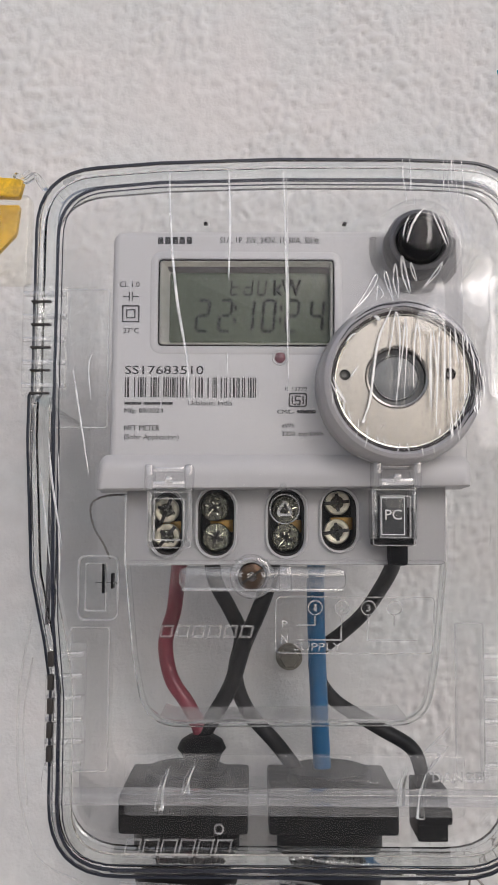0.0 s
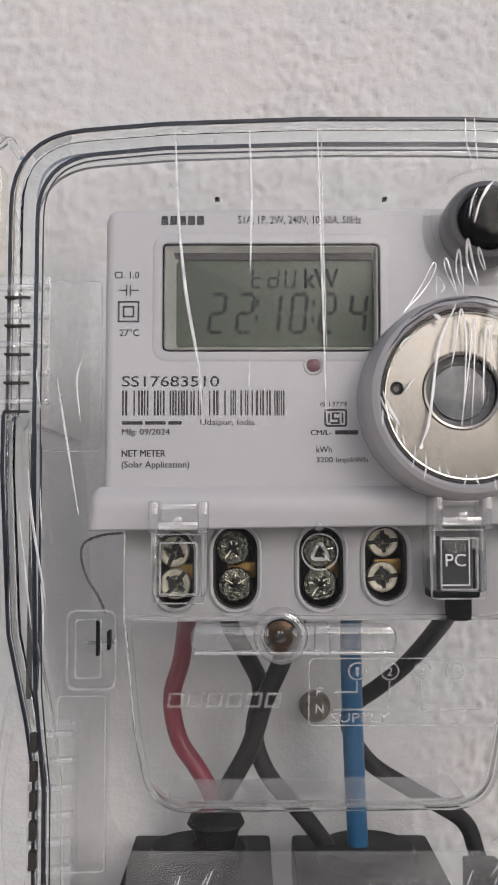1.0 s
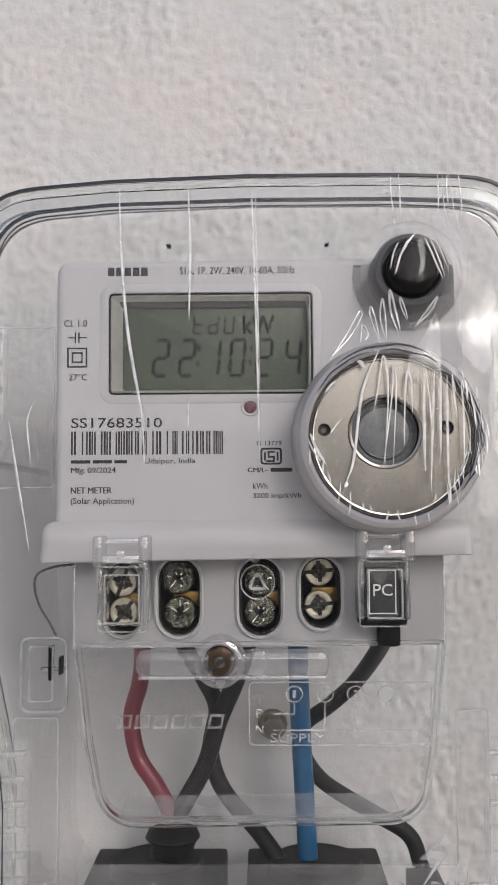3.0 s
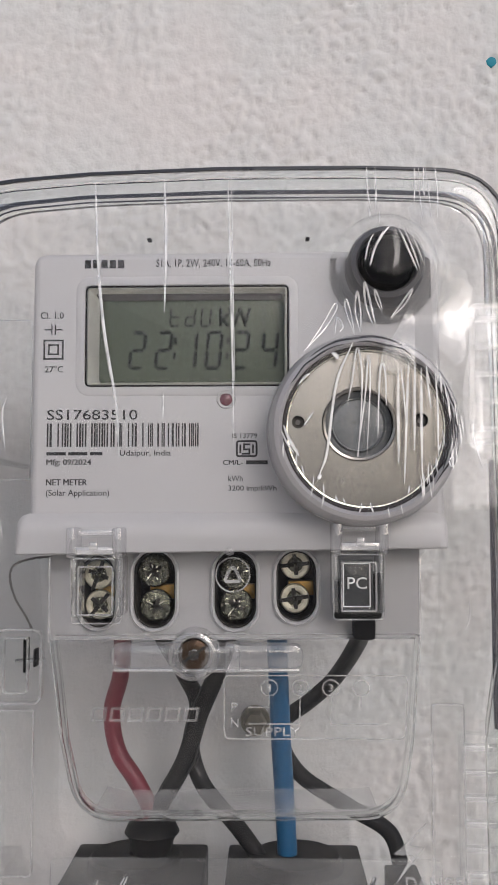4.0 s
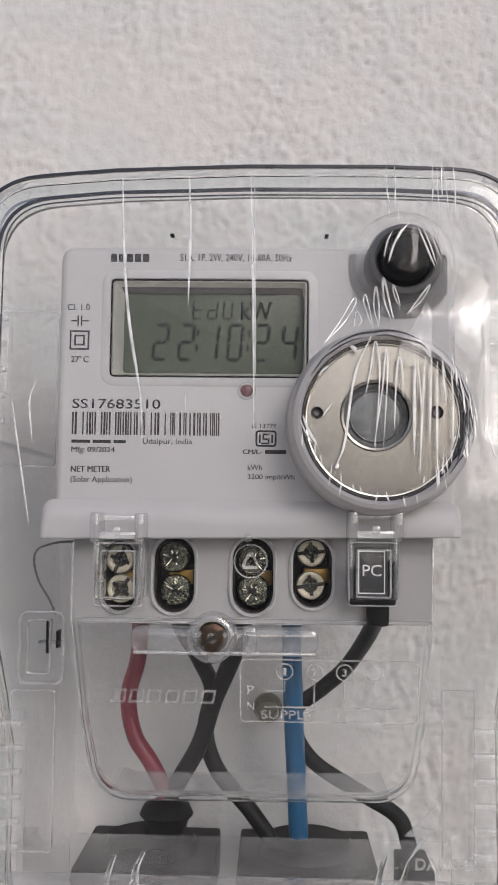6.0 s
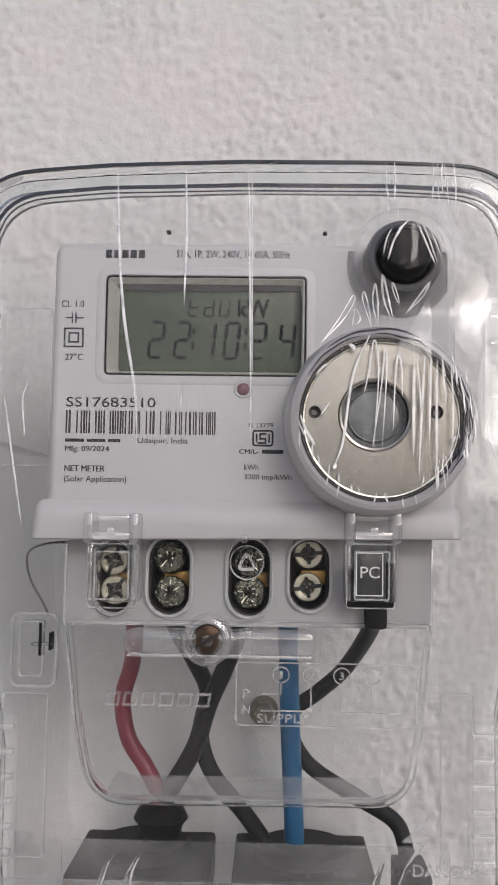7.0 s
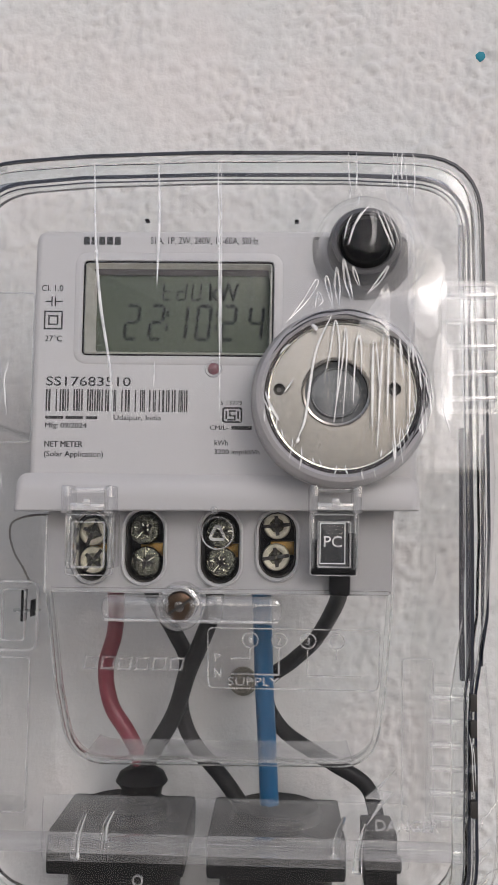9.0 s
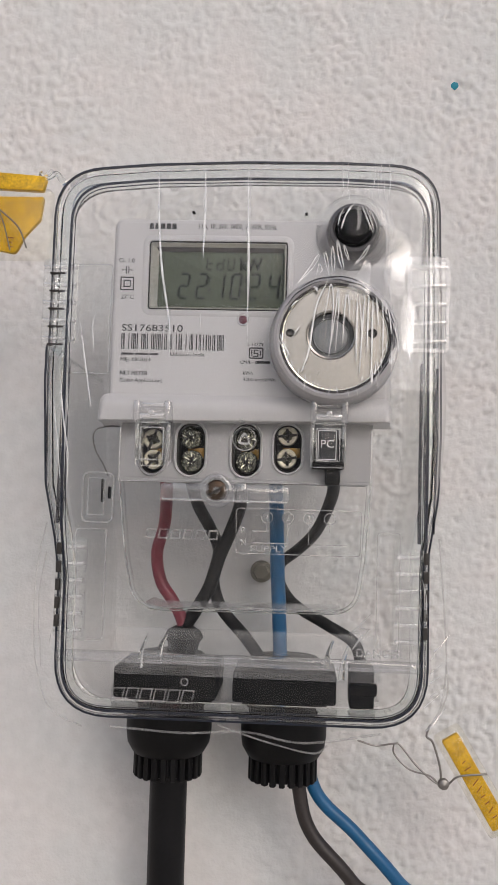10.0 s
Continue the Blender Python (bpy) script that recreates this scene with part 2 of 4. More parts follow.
def stadium(x, z, w, h, n=10):
    r = w / 2
    top = [(x + r * math.cos(math.pi * k / n), z + h / 2 - r + r * math.sin(math.pi * k / n)) for k in range(n + 1)]
    low = [(x - r * math.cos(math.pi * k / n), z - h / 2 + r - r * math.sin(math.pi * k / n)) for k in range(n + 1)]
    return top + low


def loft(sections, closed=False, caps=(True, True)):
    """Skins outlines of one length, each (outline, y), in turn; closed: the last joins the first."""
    bm = bmesh.new()
    rings = [[bm.verts.new((x, y, z)) for x, z in loop] for loop, y in sections]
    pairs = list(zip(rings, rings[1:])) + ([(rings[-1], rings[0])] if closed else [])
    for a, b in pairs:
        for i in range(len(a)):
            bm.faces.new((a[i - 1], a[i], b[i], b[i - 1]))
    if not closed:
        if caps[0]:
            bm.faces.new(rings[0])
        if caps[1]:
            bm.faces.new(rings[-1])
    return bm


def slab(loop, y0, y1, bevel=0.5):
    """A plate with a soft front edge: y0 front (nearer the viewer), y1 back."""
    return loft([(inset(loop, bevel), y0), (inset(loop, bevel * 0.3), y0 + bevel * 0.3), (loop, y0 + bevel), (loop, y1)])


def pierced(outer, holes, y0, y1):
    """A plate with openings right through it."""
    bm = bmesh.new()
    edges, rims = [], []
    for loop in (outer, *holes):
        vs = [bm.verts.new((x, y0, z)) for x, z in loop]
        rims.append(vs)
        edges += [bm.edges.new((vs[i - 1], vs[i])) for i in range(len(vs))]
    bmesh.ops.triangle_fill(bm, use_beauty=True, use_dissolve=False, edges=edges)
    front = bm.faces[:]
    twin = {v: bm.verts.new((v.co.x, y1, v.co.z)) for vs in rims for v in vs}
    for f in front:
        bm.faces.new([twin[v] for v in reversed(f.verts)])
    for vs in rims:
        for i in range(len(vs)):
            bm.faces.new((vs[i - 1], vs[i], twin[vs[i]], twin[vs[i - 1]]))
    return bm


def block(x0, x1, y0, y1, z0, z1, r=0.4, seg=2):
    bm = bmesh.new()
    bmesh.ops.create_cube(bm, size=1)
    for v in bm.verts:
        v.co = Vector(((x0 + x1) / 2 + v.co.x * (x1 - x0), (y0 + y1) / 2 + v.co.y * (y1 - y0), (z0 + z1) / 2 + v.co.z * (z1 - z0)))
    if r:
        bmesh.ops.bevel(bm, geom=bm.edges[:], offset=r, segments=seg, affect="EDGES", profile=0.6)
    return bm


def lathe(profile, cx, cz, n=40, cy=None):
    """Turns (radius, height) round an axis: along y through (cx, cz), or with cy along z, where the heights are z."""
    bm = bmesh.new()
    rings = []
    for r, h in profile:
        ring = []
        for k in range(n):
            c, s = math.cos(2 * math.pi * k / n), math.sin(2 * math.pi * k / n)
            ring.append(bm.verts.new((cx + r * c, h, cz + r * s) if cy is None else (cx + r * c, cy + r * s, h)))
        rings.append(ring)
    for a, b in zip(rings, rings[1:]):
        for k in range(n):
            bm.faces.new((a[k - 1], a[k], b[k], b[k - 1]))
    if profile[0] != profile[-1]:
        bm.faces.new(rings[0])
        bm.faces.new(rings[-1])
    else:
        bmesh.ops.remove_doubles(bm, verts=bm.verts[:], dist=1e-4)
    return bm


def smooth_line(points, steps=8):
    p = [Vector(q) for q in points]
    p = [2 * p[0] - p[1], *p, 2 * p[-1] - p[-2]]
    out = []
    for a, b, c, d in zip(p, p[1:], p[2:], p[3:]):
        for k in range(steps):
            t = k / steps
            out.append(0.5 * ((2 * b) + (c - a) * t + (2 * a - 5 * b + 4 * c - d) * t * t + (3 * b - a - 3 * c + d) * t ** 3))
    return out + [p[-2]]


def tube(points, radius, sides=14, steps=8, flat=1.0):
    """A round bar along a smooth line; radius: a number, or a function of the way along it from 0 to 1."""
    line = smooth_line(points, steps)
    bm, rings, n = bmesh.new(), [], len(line)
    ref = Vector((0, 1, 0))
    for i, p in enumerate(line):
        way = (line[min(i + 1, n - 1)] - line[max(i - 1, 0)]).normalized()
        if abs(way.dot(ref)) > 0.95:
            ref = Vector((1, 0, 0))
        u = way.cross(ref).normalized()
        v = way.cross(u).normalized()
        r = radius(i / (n - 1)) if callable(radius) else radius
        rings.append([bm.verts.new(p + r * (u * math.cos(2 * math.pi * k / sides) + v * flat * math.sin(2 * math.pi * k / sides))) for k in range(sides)])
    for a, b in zip(rings, rings[1:]):
        for k in range(sides):
            bm.faces.new((a[k - 1], a[k], b[k], b[k - 1]))
    bm.faces.new(rings[0])
    bm.faces.new(rings[-1])
    return bm


def lettering(text, x, z, width, height, y, deep=0.12, bold=0.0, shear=0.0):
    """Words in the built-in font, from their left foot at (x, z), fitted to a width and a height."""
    curve = bpy.data.curves.new("words", "FONT")
    curve.body, curve.size, curve.extrude, curve.offset, curve.shear = text, 10.0, 0.0, bold, shear
    curve.resolution_u = 3
    ob = bpy.data.objects.new("words", curve)
    scene.collection.objects.link(ob)
    me = bpy.data.meshes.new_from_object(ob.evaluated_get(bpy.context.evaluated_depsgraph_get()))
    bpy.data.objects.remove(ob)
    bpy.data.curves.remove(curve)
    bm = bmesh.new()
    bm.from_mesh(me)
    bpy.data.meshes.remove(me)
    xs, ys = [v.co.x for v in bm.verts], [v.co.y for v in bm.verts]
    sx, sy = width / (max(xs) - min(xs)), height / (max(ys) - min(ys))
    lx, ly = min(xs), min(ys)
    for v in bm.verts:
        v.co = Vector((x + (v.co.x - lx) * sx, y, z + (v.co.y - ly) * sy))
    made = bmesh.ops.extrude_face_region(bm, geom=bm.faces[:])
    for v in made["geom"]:
        if isinstance(v, bmesh.types.BMVert):
            v.co.y -= deep
    return bm


# ---- the wall and the ground ----
def plaster_wall():
    """A whitewashed wall with its trowelled relief as real geometry round the meter, 23 cm thick."""
    step, x0, x1, z0, z1 = 1.1, -242.0, 242.0, -330.0, 330.0
    nx, nz = int(round((x1 - x0) / step)) + 1, int(round((z1 - z0) / step)) + 1
    verts, faces = [], []

    def ease(v, low, high):
        t = min(1.0, max(0.0, (v - low) / (high - low)))
        return t * t * (3 - 2 * t)
    for j in range(nz):
        z = z0 + j * step
        for i in range(nx):
            x = x0 + i * step
            p = Vector((x, 0, z))
            edge = min(1.0, min(x - x0, x1 - x, z - z0, z1 - z) / 40)
            calm = ease(-x + 0.12 * z, -75, -30) * ease(-z, -65, -5)
            amp = edge * (1 - 0.82 * calm)
            warp = noise.noise(p / 19 + Vector((3, 0, 7))) * 7
            a = noise.noise((p + Vector((warp, 0, -warp)) * 0.35) / 5.0) + 0.75 * noise.noise(Vector((x / 2.5, 4, z / 3.2)) + Vector((warp * 0.1, 0, 0)))
            b = noise.noise((p + Vector((warp, 0, warp)) * 0.3) / 2.9 + Vector((9, 3, 0)))
            c = noise.noise(p / 1.9 + Vector((1, 8, 5)))
            big = noise.noise(p / 48)
            coarse = ease(noise.noise(p / 42 + Vector((5, 1, 2))), -0.35, 0.30)
            pits = ease(noise.noise(p / 55 + Vector((8, 2, 9))) + x / 400, -0.25, 0.2)
            h = (0.3 + 0.7 * coarse) * 1.0 * ease(a, -0.14, 0.34) - (0.3 + 0.7 * pits) * 1.25 * ease(b, 0.31, 0.46) + 0.30 * b + 0.22 * c + 0.6 * big
            verts.append((x / 1000, -(h * amp) / 1000, LEVEL + z / 1000))
    for j in range(nz - 1):
        for i in range(nx - 1):
            k = j * nx + i
            faces.append((k, k + 1, k + nx + 1, k + nx))
    # the rest of the wall: a frame round the relief, then the sides, top and back
    base = len(verts)
    X, T, H = 6.0, 0.23, 3.2
    for y in (0.0, T):
        verts += [(-X, y, 0), (X, y, 0), (X, y, H), (-X, y, H)]
    r = [0, nx - 1, nx * nz - 1, nx * (nz - 1)]
    edges = [list(range(0, nx)), [nx - 1 + nx * j for j in range(nz)], list(range(nx * nz - 1, nx * (nz - 1) - 1, -1)), [nx * j for j in range(nz - 1, -1, -1)]]
    for k in range(4):
        faces.append((base + k, base + (k + 1) % 4, *reversed(edges[k])))
        faces.append((base + k, base + 4 + k, base + 4 + (k + 1) % 4, base + (k + 1) % 4))
    faces.append((base + 4, base + 7, base + 6, base + 5))
    me = bpy.data.meshes.new("wall_north")
    me.from_pydata(verts, [], faces)
    me.polygons.foreach_set("use_smooth", [True] * len(me.polygons))
    me.materials.append(PLASTER)
    return tagged(new("wall_north", me), "rough whitewashed plaster wall with trowel marks", "wall", kind="structure")


plaster_wall()
bm = bmesh.new()
bmesh.ops.create_grid(bm, x_segments=1, y_segments=1, size=60)
me = bpy.data.meshes.new("ground")
bm.to_mesh(me)
bm.free()
me.materials.append(GROUND)
tagged(new("ground", me), "dusty grey concrete yard before the wall", "ground", kind="structure")

def plain_wall(name, x0, x1, y0, y1, z0, z1, label, material=None):
    material = material or DIM
    bm = block(x0 * 1000, x1 * 1000, y0 * 1000, y1 * 1000, (z0 - LEVEL) * 1000, (z1 - LEVEL) * 1000, 0)
    return tagged(part(name, bm, material, smooth=False), label, "wall" if "wall" in name else "ceiling", kind="structure")


# two unseen walls: one darkens reflections, one bounces light from the left
plain_wall("wall_south", -9.0, 9.0, -9.2, -9.0, 0.0, 2.3, "unseen plain grey wall added to darken reflections")
plain_wall("wall_west", -2.83, -2.6, -9.0, 0.0, 0.0, 2.6, "unseen plain whitewashed side wall added to bounce light", LIME)

# ---- the clear meter box ----
BOX_OUT = rounded([
    (-77.7, 87, 24), (-38, 90.3, 60), (0, 91.6, 60), (40, 91.6, 60), (78.7, 90.2, 24), (80.4, 20, 8), (80.9, -20, 30), (80.2, -44, 10), (76.8, -66, 8), (77.4, -133.5, 22),
    (-69.6, -133.5, 22), (-69.8, -78, 6), (-72.0, -64, 8), (-76.8, -42, 20), (-79.0, 0, 12), (-78.9, 14, 1.0), (-77.9, 15, 1.0)], 8)
# the inner line of the rim, where it meets the flat of the cover
FLAT = rounded([
    (-70.4, 80, 20), (-38, 83.0, 60), (0, 84, 60), (40, 84, 60), (74.8, 82.4, 18), (75.3, 20, 8), (75.8, -20, 20), (75.8, -60, 8), (75.0, -72, 6), (74.8, -130.8, 19),
    (-66.8, -131, 19), (-67, -80, 6), (-69.4, -56, 10), (-70.2, -20, 12), (-70.6, 14, 8)], 8)
FRONT = -102.0
PORT, KNOB = (38.0, 17.5), (44.8, 63.0)


meter_box = thing("meter_box", (0, -1, -134), "clear polycarbonate meter box with clipped front cover on the wall", "meter box")
cover = part("cover", pierced(inset(BOX_OUT, 7), [circle(*PORT, 26.2), circle(*KNOB, 13.5)], FRONT, FRONT + 1.8), SHEET, meter_box, "clear flat front cover")
cover.visible_shadow = False
# the rim of the cover: a thick rounded wall that turns back towards the base and ends in a lip
rim = part("rim", loft([
    (inset(BOX_OUT, 6.9), FRONT + 0.1), (inset(BOX_OUT, 3.2), FRONT + 0.2), (inset(BOX_OUT, 1.2), FRONT + 1.2), (inset(BOX_OUT, 0.2), FRONT + 3.4), (BOX_OUT, FRONT + 6),
    (inset(BOX_OUT, -0.5), -80.5), (inset(BOX_OUT, -1.6), -79.5), (inset(BOX_OUT, -1.8), -76.5),
    (inset(BOX_OUT, 1.4), -76.0), (inset(BOX_OUT, 1.9), -79.0), (inset(BOX_OUT, 2.3), FRONT + 6), (inset(BOX_OUT, 3.4), FRONT + 3), (inset(BOX_OUT, 6.9), FRONT + 2.0)], closed=True), RIM, cover, "thick rounded clear rim")
rim.visible_shadow = False
# dark lines painted where the clear rim refracts dark surroundings
DARK_REFRACTION = surface("dark refraction line", (0.012, 0.015, 0.026), 0.3)
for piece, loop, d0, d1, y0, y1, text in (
        ("face_refraction", FLAT, -0.5, 0.5, FRONT - 0.1, FRONT + 0.3, "thin dark line round the flat of the cover"), ("face_refraction", FLAT, 1.4, 1.7, FRONT - 0.1, FRONT + 0.3, "thin dark line round the flat of the cover"),
        ("edge_refraction", BOX_OUT, -0.7, 0.0, FRONT + 2.4, FRONT + 3.6, "thin dark line round the cover's edge")):
    part(piece, loft([(inset(loop, d0), y0), (inset(loop, d1), y0), (inset(loop, d1), y1), (inset(loop, d0), y1)], closed=True), DARK_REFRACTION, meter_box, text)
base_loop = inset(BOX_OUT, 2.6)
base = part("base", loft([(base_loop, -75.5), (base_loop, -2.0), (inset(base_loop, 2.0), -2.0), (inset(base_loop, 2.0), -75.5)], closed=True), SHEET, meter_box, "clear base walls")
base.visible_shadow = False


def clip(name, x0, x1, z0, z1, y0, y1, ribs):
    """A clear snap clip with ribs across it."""
    c = part(name, slab(box2(x0, x1, z0, z1, 2.0), y0, y1, 1.0), SMOKE, meter_box, "ribbed clear snap clip")
    c.visible_shadow = False
    for k in range(ribs):
        z = z0 + (z1 - z0) * (k + 0.5) / ribs
        b = part("rib", block(x0 + 0.6, x1 - 0.6, y0 - 1.2, y0 + 1.5, z - 0.75, z + 0.75, 0.45), EDGE, c)
        b.visible_shadow = False
    return c


def rib_shades(c, x, w, h, z0, z1, count, y):
    """Dark bars painted for the shade and refraction between the ribs of a clip."""
    for k in range(count):
        z = z0 + (z1 - z0) * k / (count - 1)
        part("slot", block(x - w / 2, x + w / 2, y - 0.6, y + 2, z - h / 2, z + h / 2, 0.3), HOLLOW_SHADE, c)


rib_shades(clip("clip", -82.0, -67, 13.5, 50.5, -100, -96, 5), -75.4, 6.5, 0.7, 14.5, 44, 5, -101.5)
clip("clip", 67, 82.5, 14, 51, -106, -101, 5)
rib_shades(clip("clip", -72.5, -60, -104, -64, -97, -93, 6), -69.4, 1.7, 4.6, -96.5, -68.0, 5, -103.4)
rib_shades(clip("clip", 64, 78, -104, -64, -97, -93, 6), 75.8, 1.9, 4.6, -96.5, -67.5, 5, -103.4)
# bright frame of the upper snap clip
lo = box2(66.4, 83.0, 13.4, 51.6, 2.4)
part("clip_frame", loft([(lo, -106.4), (inset(lo, 1.5), -106.4), (inset(lo, 1.5), -104.6), (lo, -104.6)], closed=True), CAP, meter_box, "clear clip frame").visible_shadow = False
# faint hinge plates beside the clips
for x0, x1, z0, z1 in ((-74, -56, 5, 52), (-67, -54, -106, -60), (58, 67.5, -108, -58)):
    lo = box2(x0, x1, z0, z1, 1.5)
    part("plate_edge", loft([(lo, -86.4), (inset(lo, 0.35), -86.4), (inset(lo, 0.35), -85.8), (lo, -85.8)], closed=True), EDGE, meter_box, "bright plate edge").visible_shadow = False
    b = part("hinge_plate", slab(box2(x0, x1, z0, z1, 1.5), -86, -84.4, 0.4), HAZY, meter_box, "faint clear plate")
    b.visible_shadow = False
# dark strips painted for the refraction in the side walls of cover and base
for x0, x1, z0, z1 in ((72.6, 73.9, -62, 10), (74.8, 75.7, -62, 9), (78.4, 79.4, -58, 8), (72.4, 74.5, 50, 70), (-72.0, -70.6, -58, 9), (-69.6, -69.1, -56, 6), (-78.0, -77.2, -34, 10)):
    part("edge_reflection", slab(box2(x0, x1, z0, z1, 0.4), -99.6, -98.8, 0.2), REFLECTION_DARK, meter_box, "dark smoky strip painted for reflections").visible_shadow = False
# the shelf of the cover and its stiffening bars
part("inner_panel", slab(box2(-48, 60, -118.5, -99.5, 2), -90, -88.8, 0.3), PANEL, cover, "hazy clear inner panel").visible_shadow = False
b = part("shelf", block(-70, 77, FRONT + 1.9, FRONT + 9, -112.5, -108.8, 0.5), CAP, cover, "clear cross rib")
b.visible_shadow = False
for x, z0, z1 in ((-36, -114, -102), (-28, -109, -101), (38, -112, -101), (44, -116, -103)):
    b = part("bar", tube([(x + 2.5, -98, z1), (x + 0.5, -99, (z0 + z1) / 2), (x, -99.5, z0)], lambda t: 0.5 + 0.9 * t, 8), RIM, cover)
    b.visible_shadow = False
# raised mark on the lower left of the cover: slanted plain shapes
bm = bmesh.new()
for k in range(6):
    x = -46.6 + k * 5.5
    lo = [(x, -127.0), (x + 4.7, -127.0), (x + 5.9, -121.6), (x + 1.2, -121.6)]
    join(bm, loft([(lo, FRONT - 0.5), (inset(lo, 0.5), FRONT - 0.5), (inset(lo, 0.5), FRONT + 0.1), (lo, FRONT + 0.1)], closed=True))
lo = circle(-17.5, -118.6, 1.6, 14)
join(bm, loft([(lo, FRONT - 0.5), (inset(lo, 0.5), FRONT - 0.5), (inset(lo, 0.5), FRONT + 0.1), (lo, FRONT + 0.1)], closed=True))
part("raised_mark", bm, FAINT, cover, "row of raised slanted plain outlines", smooth=False).visible_shadow = False
part("warning_word", lettering("DANGER", 50.5, -109.0, 19, 3.4, -85, 0.5, 0.15), MARK, meter_box, "raised clear word", smooth=False).visible_shadow = False
bolt = [(56.4, -91), (47.5, -99.5), (52.3, -99.8), (47.8, -107.5), (55.8, -97.6), (51.4, -97.0)]
part("warning_flash", loft([(bolt, -85.6), (bolt, -85)]), MARK, meter_box, "raised clear lightning flash", smooth=False).visible_shadow = False

# ---- the electricity meter ----
meter = thing("electricity_meter", (0, -8, -60), "light grey single-phase electricity meter with a liquid crystal display", "electricity meter")
FACE = -97.0
win = box2(-38.6, 18.4, 30.6, 59.2, 1.6)
front = rounded([(-53.6, -11, 3), (-53.4, 68.6, 4), (60, 69, 4), (61, -11, 3)], 6)
face = part("face", pierced(inset(front, 2.0), [win], FACE, FACE + 3), CASE, meter, "flat light grey face printed in dark grey")
part("housing", loft([(inset(front, 2.0), FACE), (inset(front, 1.1), FACE + 0.15), (inset(front, 0.3), FACE + 0.8), (inset(front, -0.2), FACE + 2.4), (inset(front, -2.0), FACE + 22), (inset(front, -2.2), -62)], caps=(False, True)), CASE, meter)
def skirt_loop(side, low, top, r):
    """The outline of the skirt, drawn in at the sides, the foot and the top."""
    return rounded([(-57.4 + side, -16.0 + low, 0.6), (61.6 - side, -14.2 + low, 0.6), (61.4 - side, -4.4 - top, r), (-56.6 + side, -4.6 - top, r)], 6)


part("skirt", loft([(skirt_loop(2.2, 0.5, 4.6, 2.0), FACE - 2.7), (skirt_loop(1.2, 0.3, 3.4, 2.6), FACE - 2.5), (skirt_loop(0.4, 0.1, 1.6, 3.4), FACE - 1.7), (skirt_loop(0, 0, 0, 4.2), FACE - 0.2),
                    (skirt_loop(-1.0, 0, -0.6, 4.4), FACE + 14), (skirt_loop(-3.0, 0, -2.0, 5), FACE + 26)]), CASE, meter)
# display
display = part("display", slab(box2(-37.6, 17.8, 31.2, 58.4, 1.0), FACE + 3.6, FACE + 6, 0.2), LCD, meter, "grey-green liquid crystal display")
sill = box2(-35.2, 17.2, 32.0, 55.8, 1.6)
part("bezel", loft([(inset(win, 0.35), FACE + 0.2), (inset(win, 0.9), FACE - 0.2), (inset(win, 1.2), FACE + 0.2), (sill, FACE + 3.5), (inset(win, 0.2), FACE + 3.5)], closed=True), BEZEL, meter, "frosted silver bezel")
part("bezel_gap", loft([(inset(win, 0.02), FACE - 0.1), (inset(win, 0.5), FACE - 0.1), (inset(win, 0.5), FACE + 2), (inset(win, 0.02), FACE + 2)], closed=True), BLACK, meter, "thin dark gap round the bezel")
part("bezel_frame", loft([(inset(win, -2.6), FACE), (inset(win, -2.0), FACE - 0.35), (inset(win, -0.2), FACE - 0.35), (inset(win, 0.0), FACE)], closed=True), CASE, meter)
# a dark strip over the bezel's top slope, for the shadow there
top_shade = [(-37.4, 55.7), (17.0, 55.7), (17.4, 58.4), (-37.8, 58.4)]
bm = bmesh.new()
rows = [[bm.verts.new((x, FACE + y + (3.2 if z < 57 else 0.2), z)) for x, z in top_shade] for y in (0.0, -0.12)]
for a in rows:
    bm.faces.new(a)
for k in range(4):
    bm.faces.new((rows[0][k - 1], rows[0][k], rows[1][k], rows[1][k - 1]))
part("bezel_top_shade", bm, surface("dark grey top shade", (0.11, 0.10, 0.10), 0.5, vary=0.1), meter, "dark grey shade painted over the bezel top", smooth=False)
SEG = {"0": "abcdef", "1": "bc", "2": "abged", "4": "fgbc", "t": "fged", "d": "bcged", "U": "bcdef"}


def digit(bm, char, x, z, w, h, y, lean=0.09):
    """Seven bars of a display figure, centred on x, with its foot at z."""
    t = h * 0.10
    u = w / 2 - t / 2
    bars = {"a": (-u, h, u, h), "g": (-u, h / 2, u, h / 2), "d": (-u, 0, u, 0), "f": (-u, h / 2, -u, h), "b": (u, h / 2, u, h), "e": (-u, 0, -u, h / 2), "c": (u, 0, u, h / 2)}
    for k in SEG[char]:
        ax, az, bx, bz = bars[k]
        d = Vector((bx - ax, bz - az))
        gap = d.normalized() * t * 0.62
        a, b, nrm = Vector((ax, az)) + gap, Vector((bx, bz)) - gap, Vector((-d.y, d.x)).normalized() * t * 0.5
        e = d.normalized() * t * 0.45
        loop = [a - e, a - nrm, b - nrm, b + e, b + nrm, a + nrm]
        loop = [(x + q.x + q.y * lean, z + q.y) for q in loop]
        join(bm, loft([(loop, y - 0.06), (loop, y)]))


for char, x in (("2", -24.8), ("2", -17.4), ("1", -10.2), ("0", -3.2), ("2", 4.4), ("4", 12.6)):
    bm = bmesh.new()
    digit(bm, char, x, 36.3, 4.8, 10.2, FACE + 3.55)
    part("figure", bm, SEGMENT, display, smooth=False)
for x in (-13.9, 1.0):
    bm = bmesh.new()
    for z, shift in ((38.9, 0.0), (43.2, 0.3)):
        join(bm, block(x + shift - 0.4, x + shift + 0.4, FACE + 3.49, FACE + 3.55, z, z + 1.9, 0))
    part("colon", bm, SEGMENT, display, smooth=False)
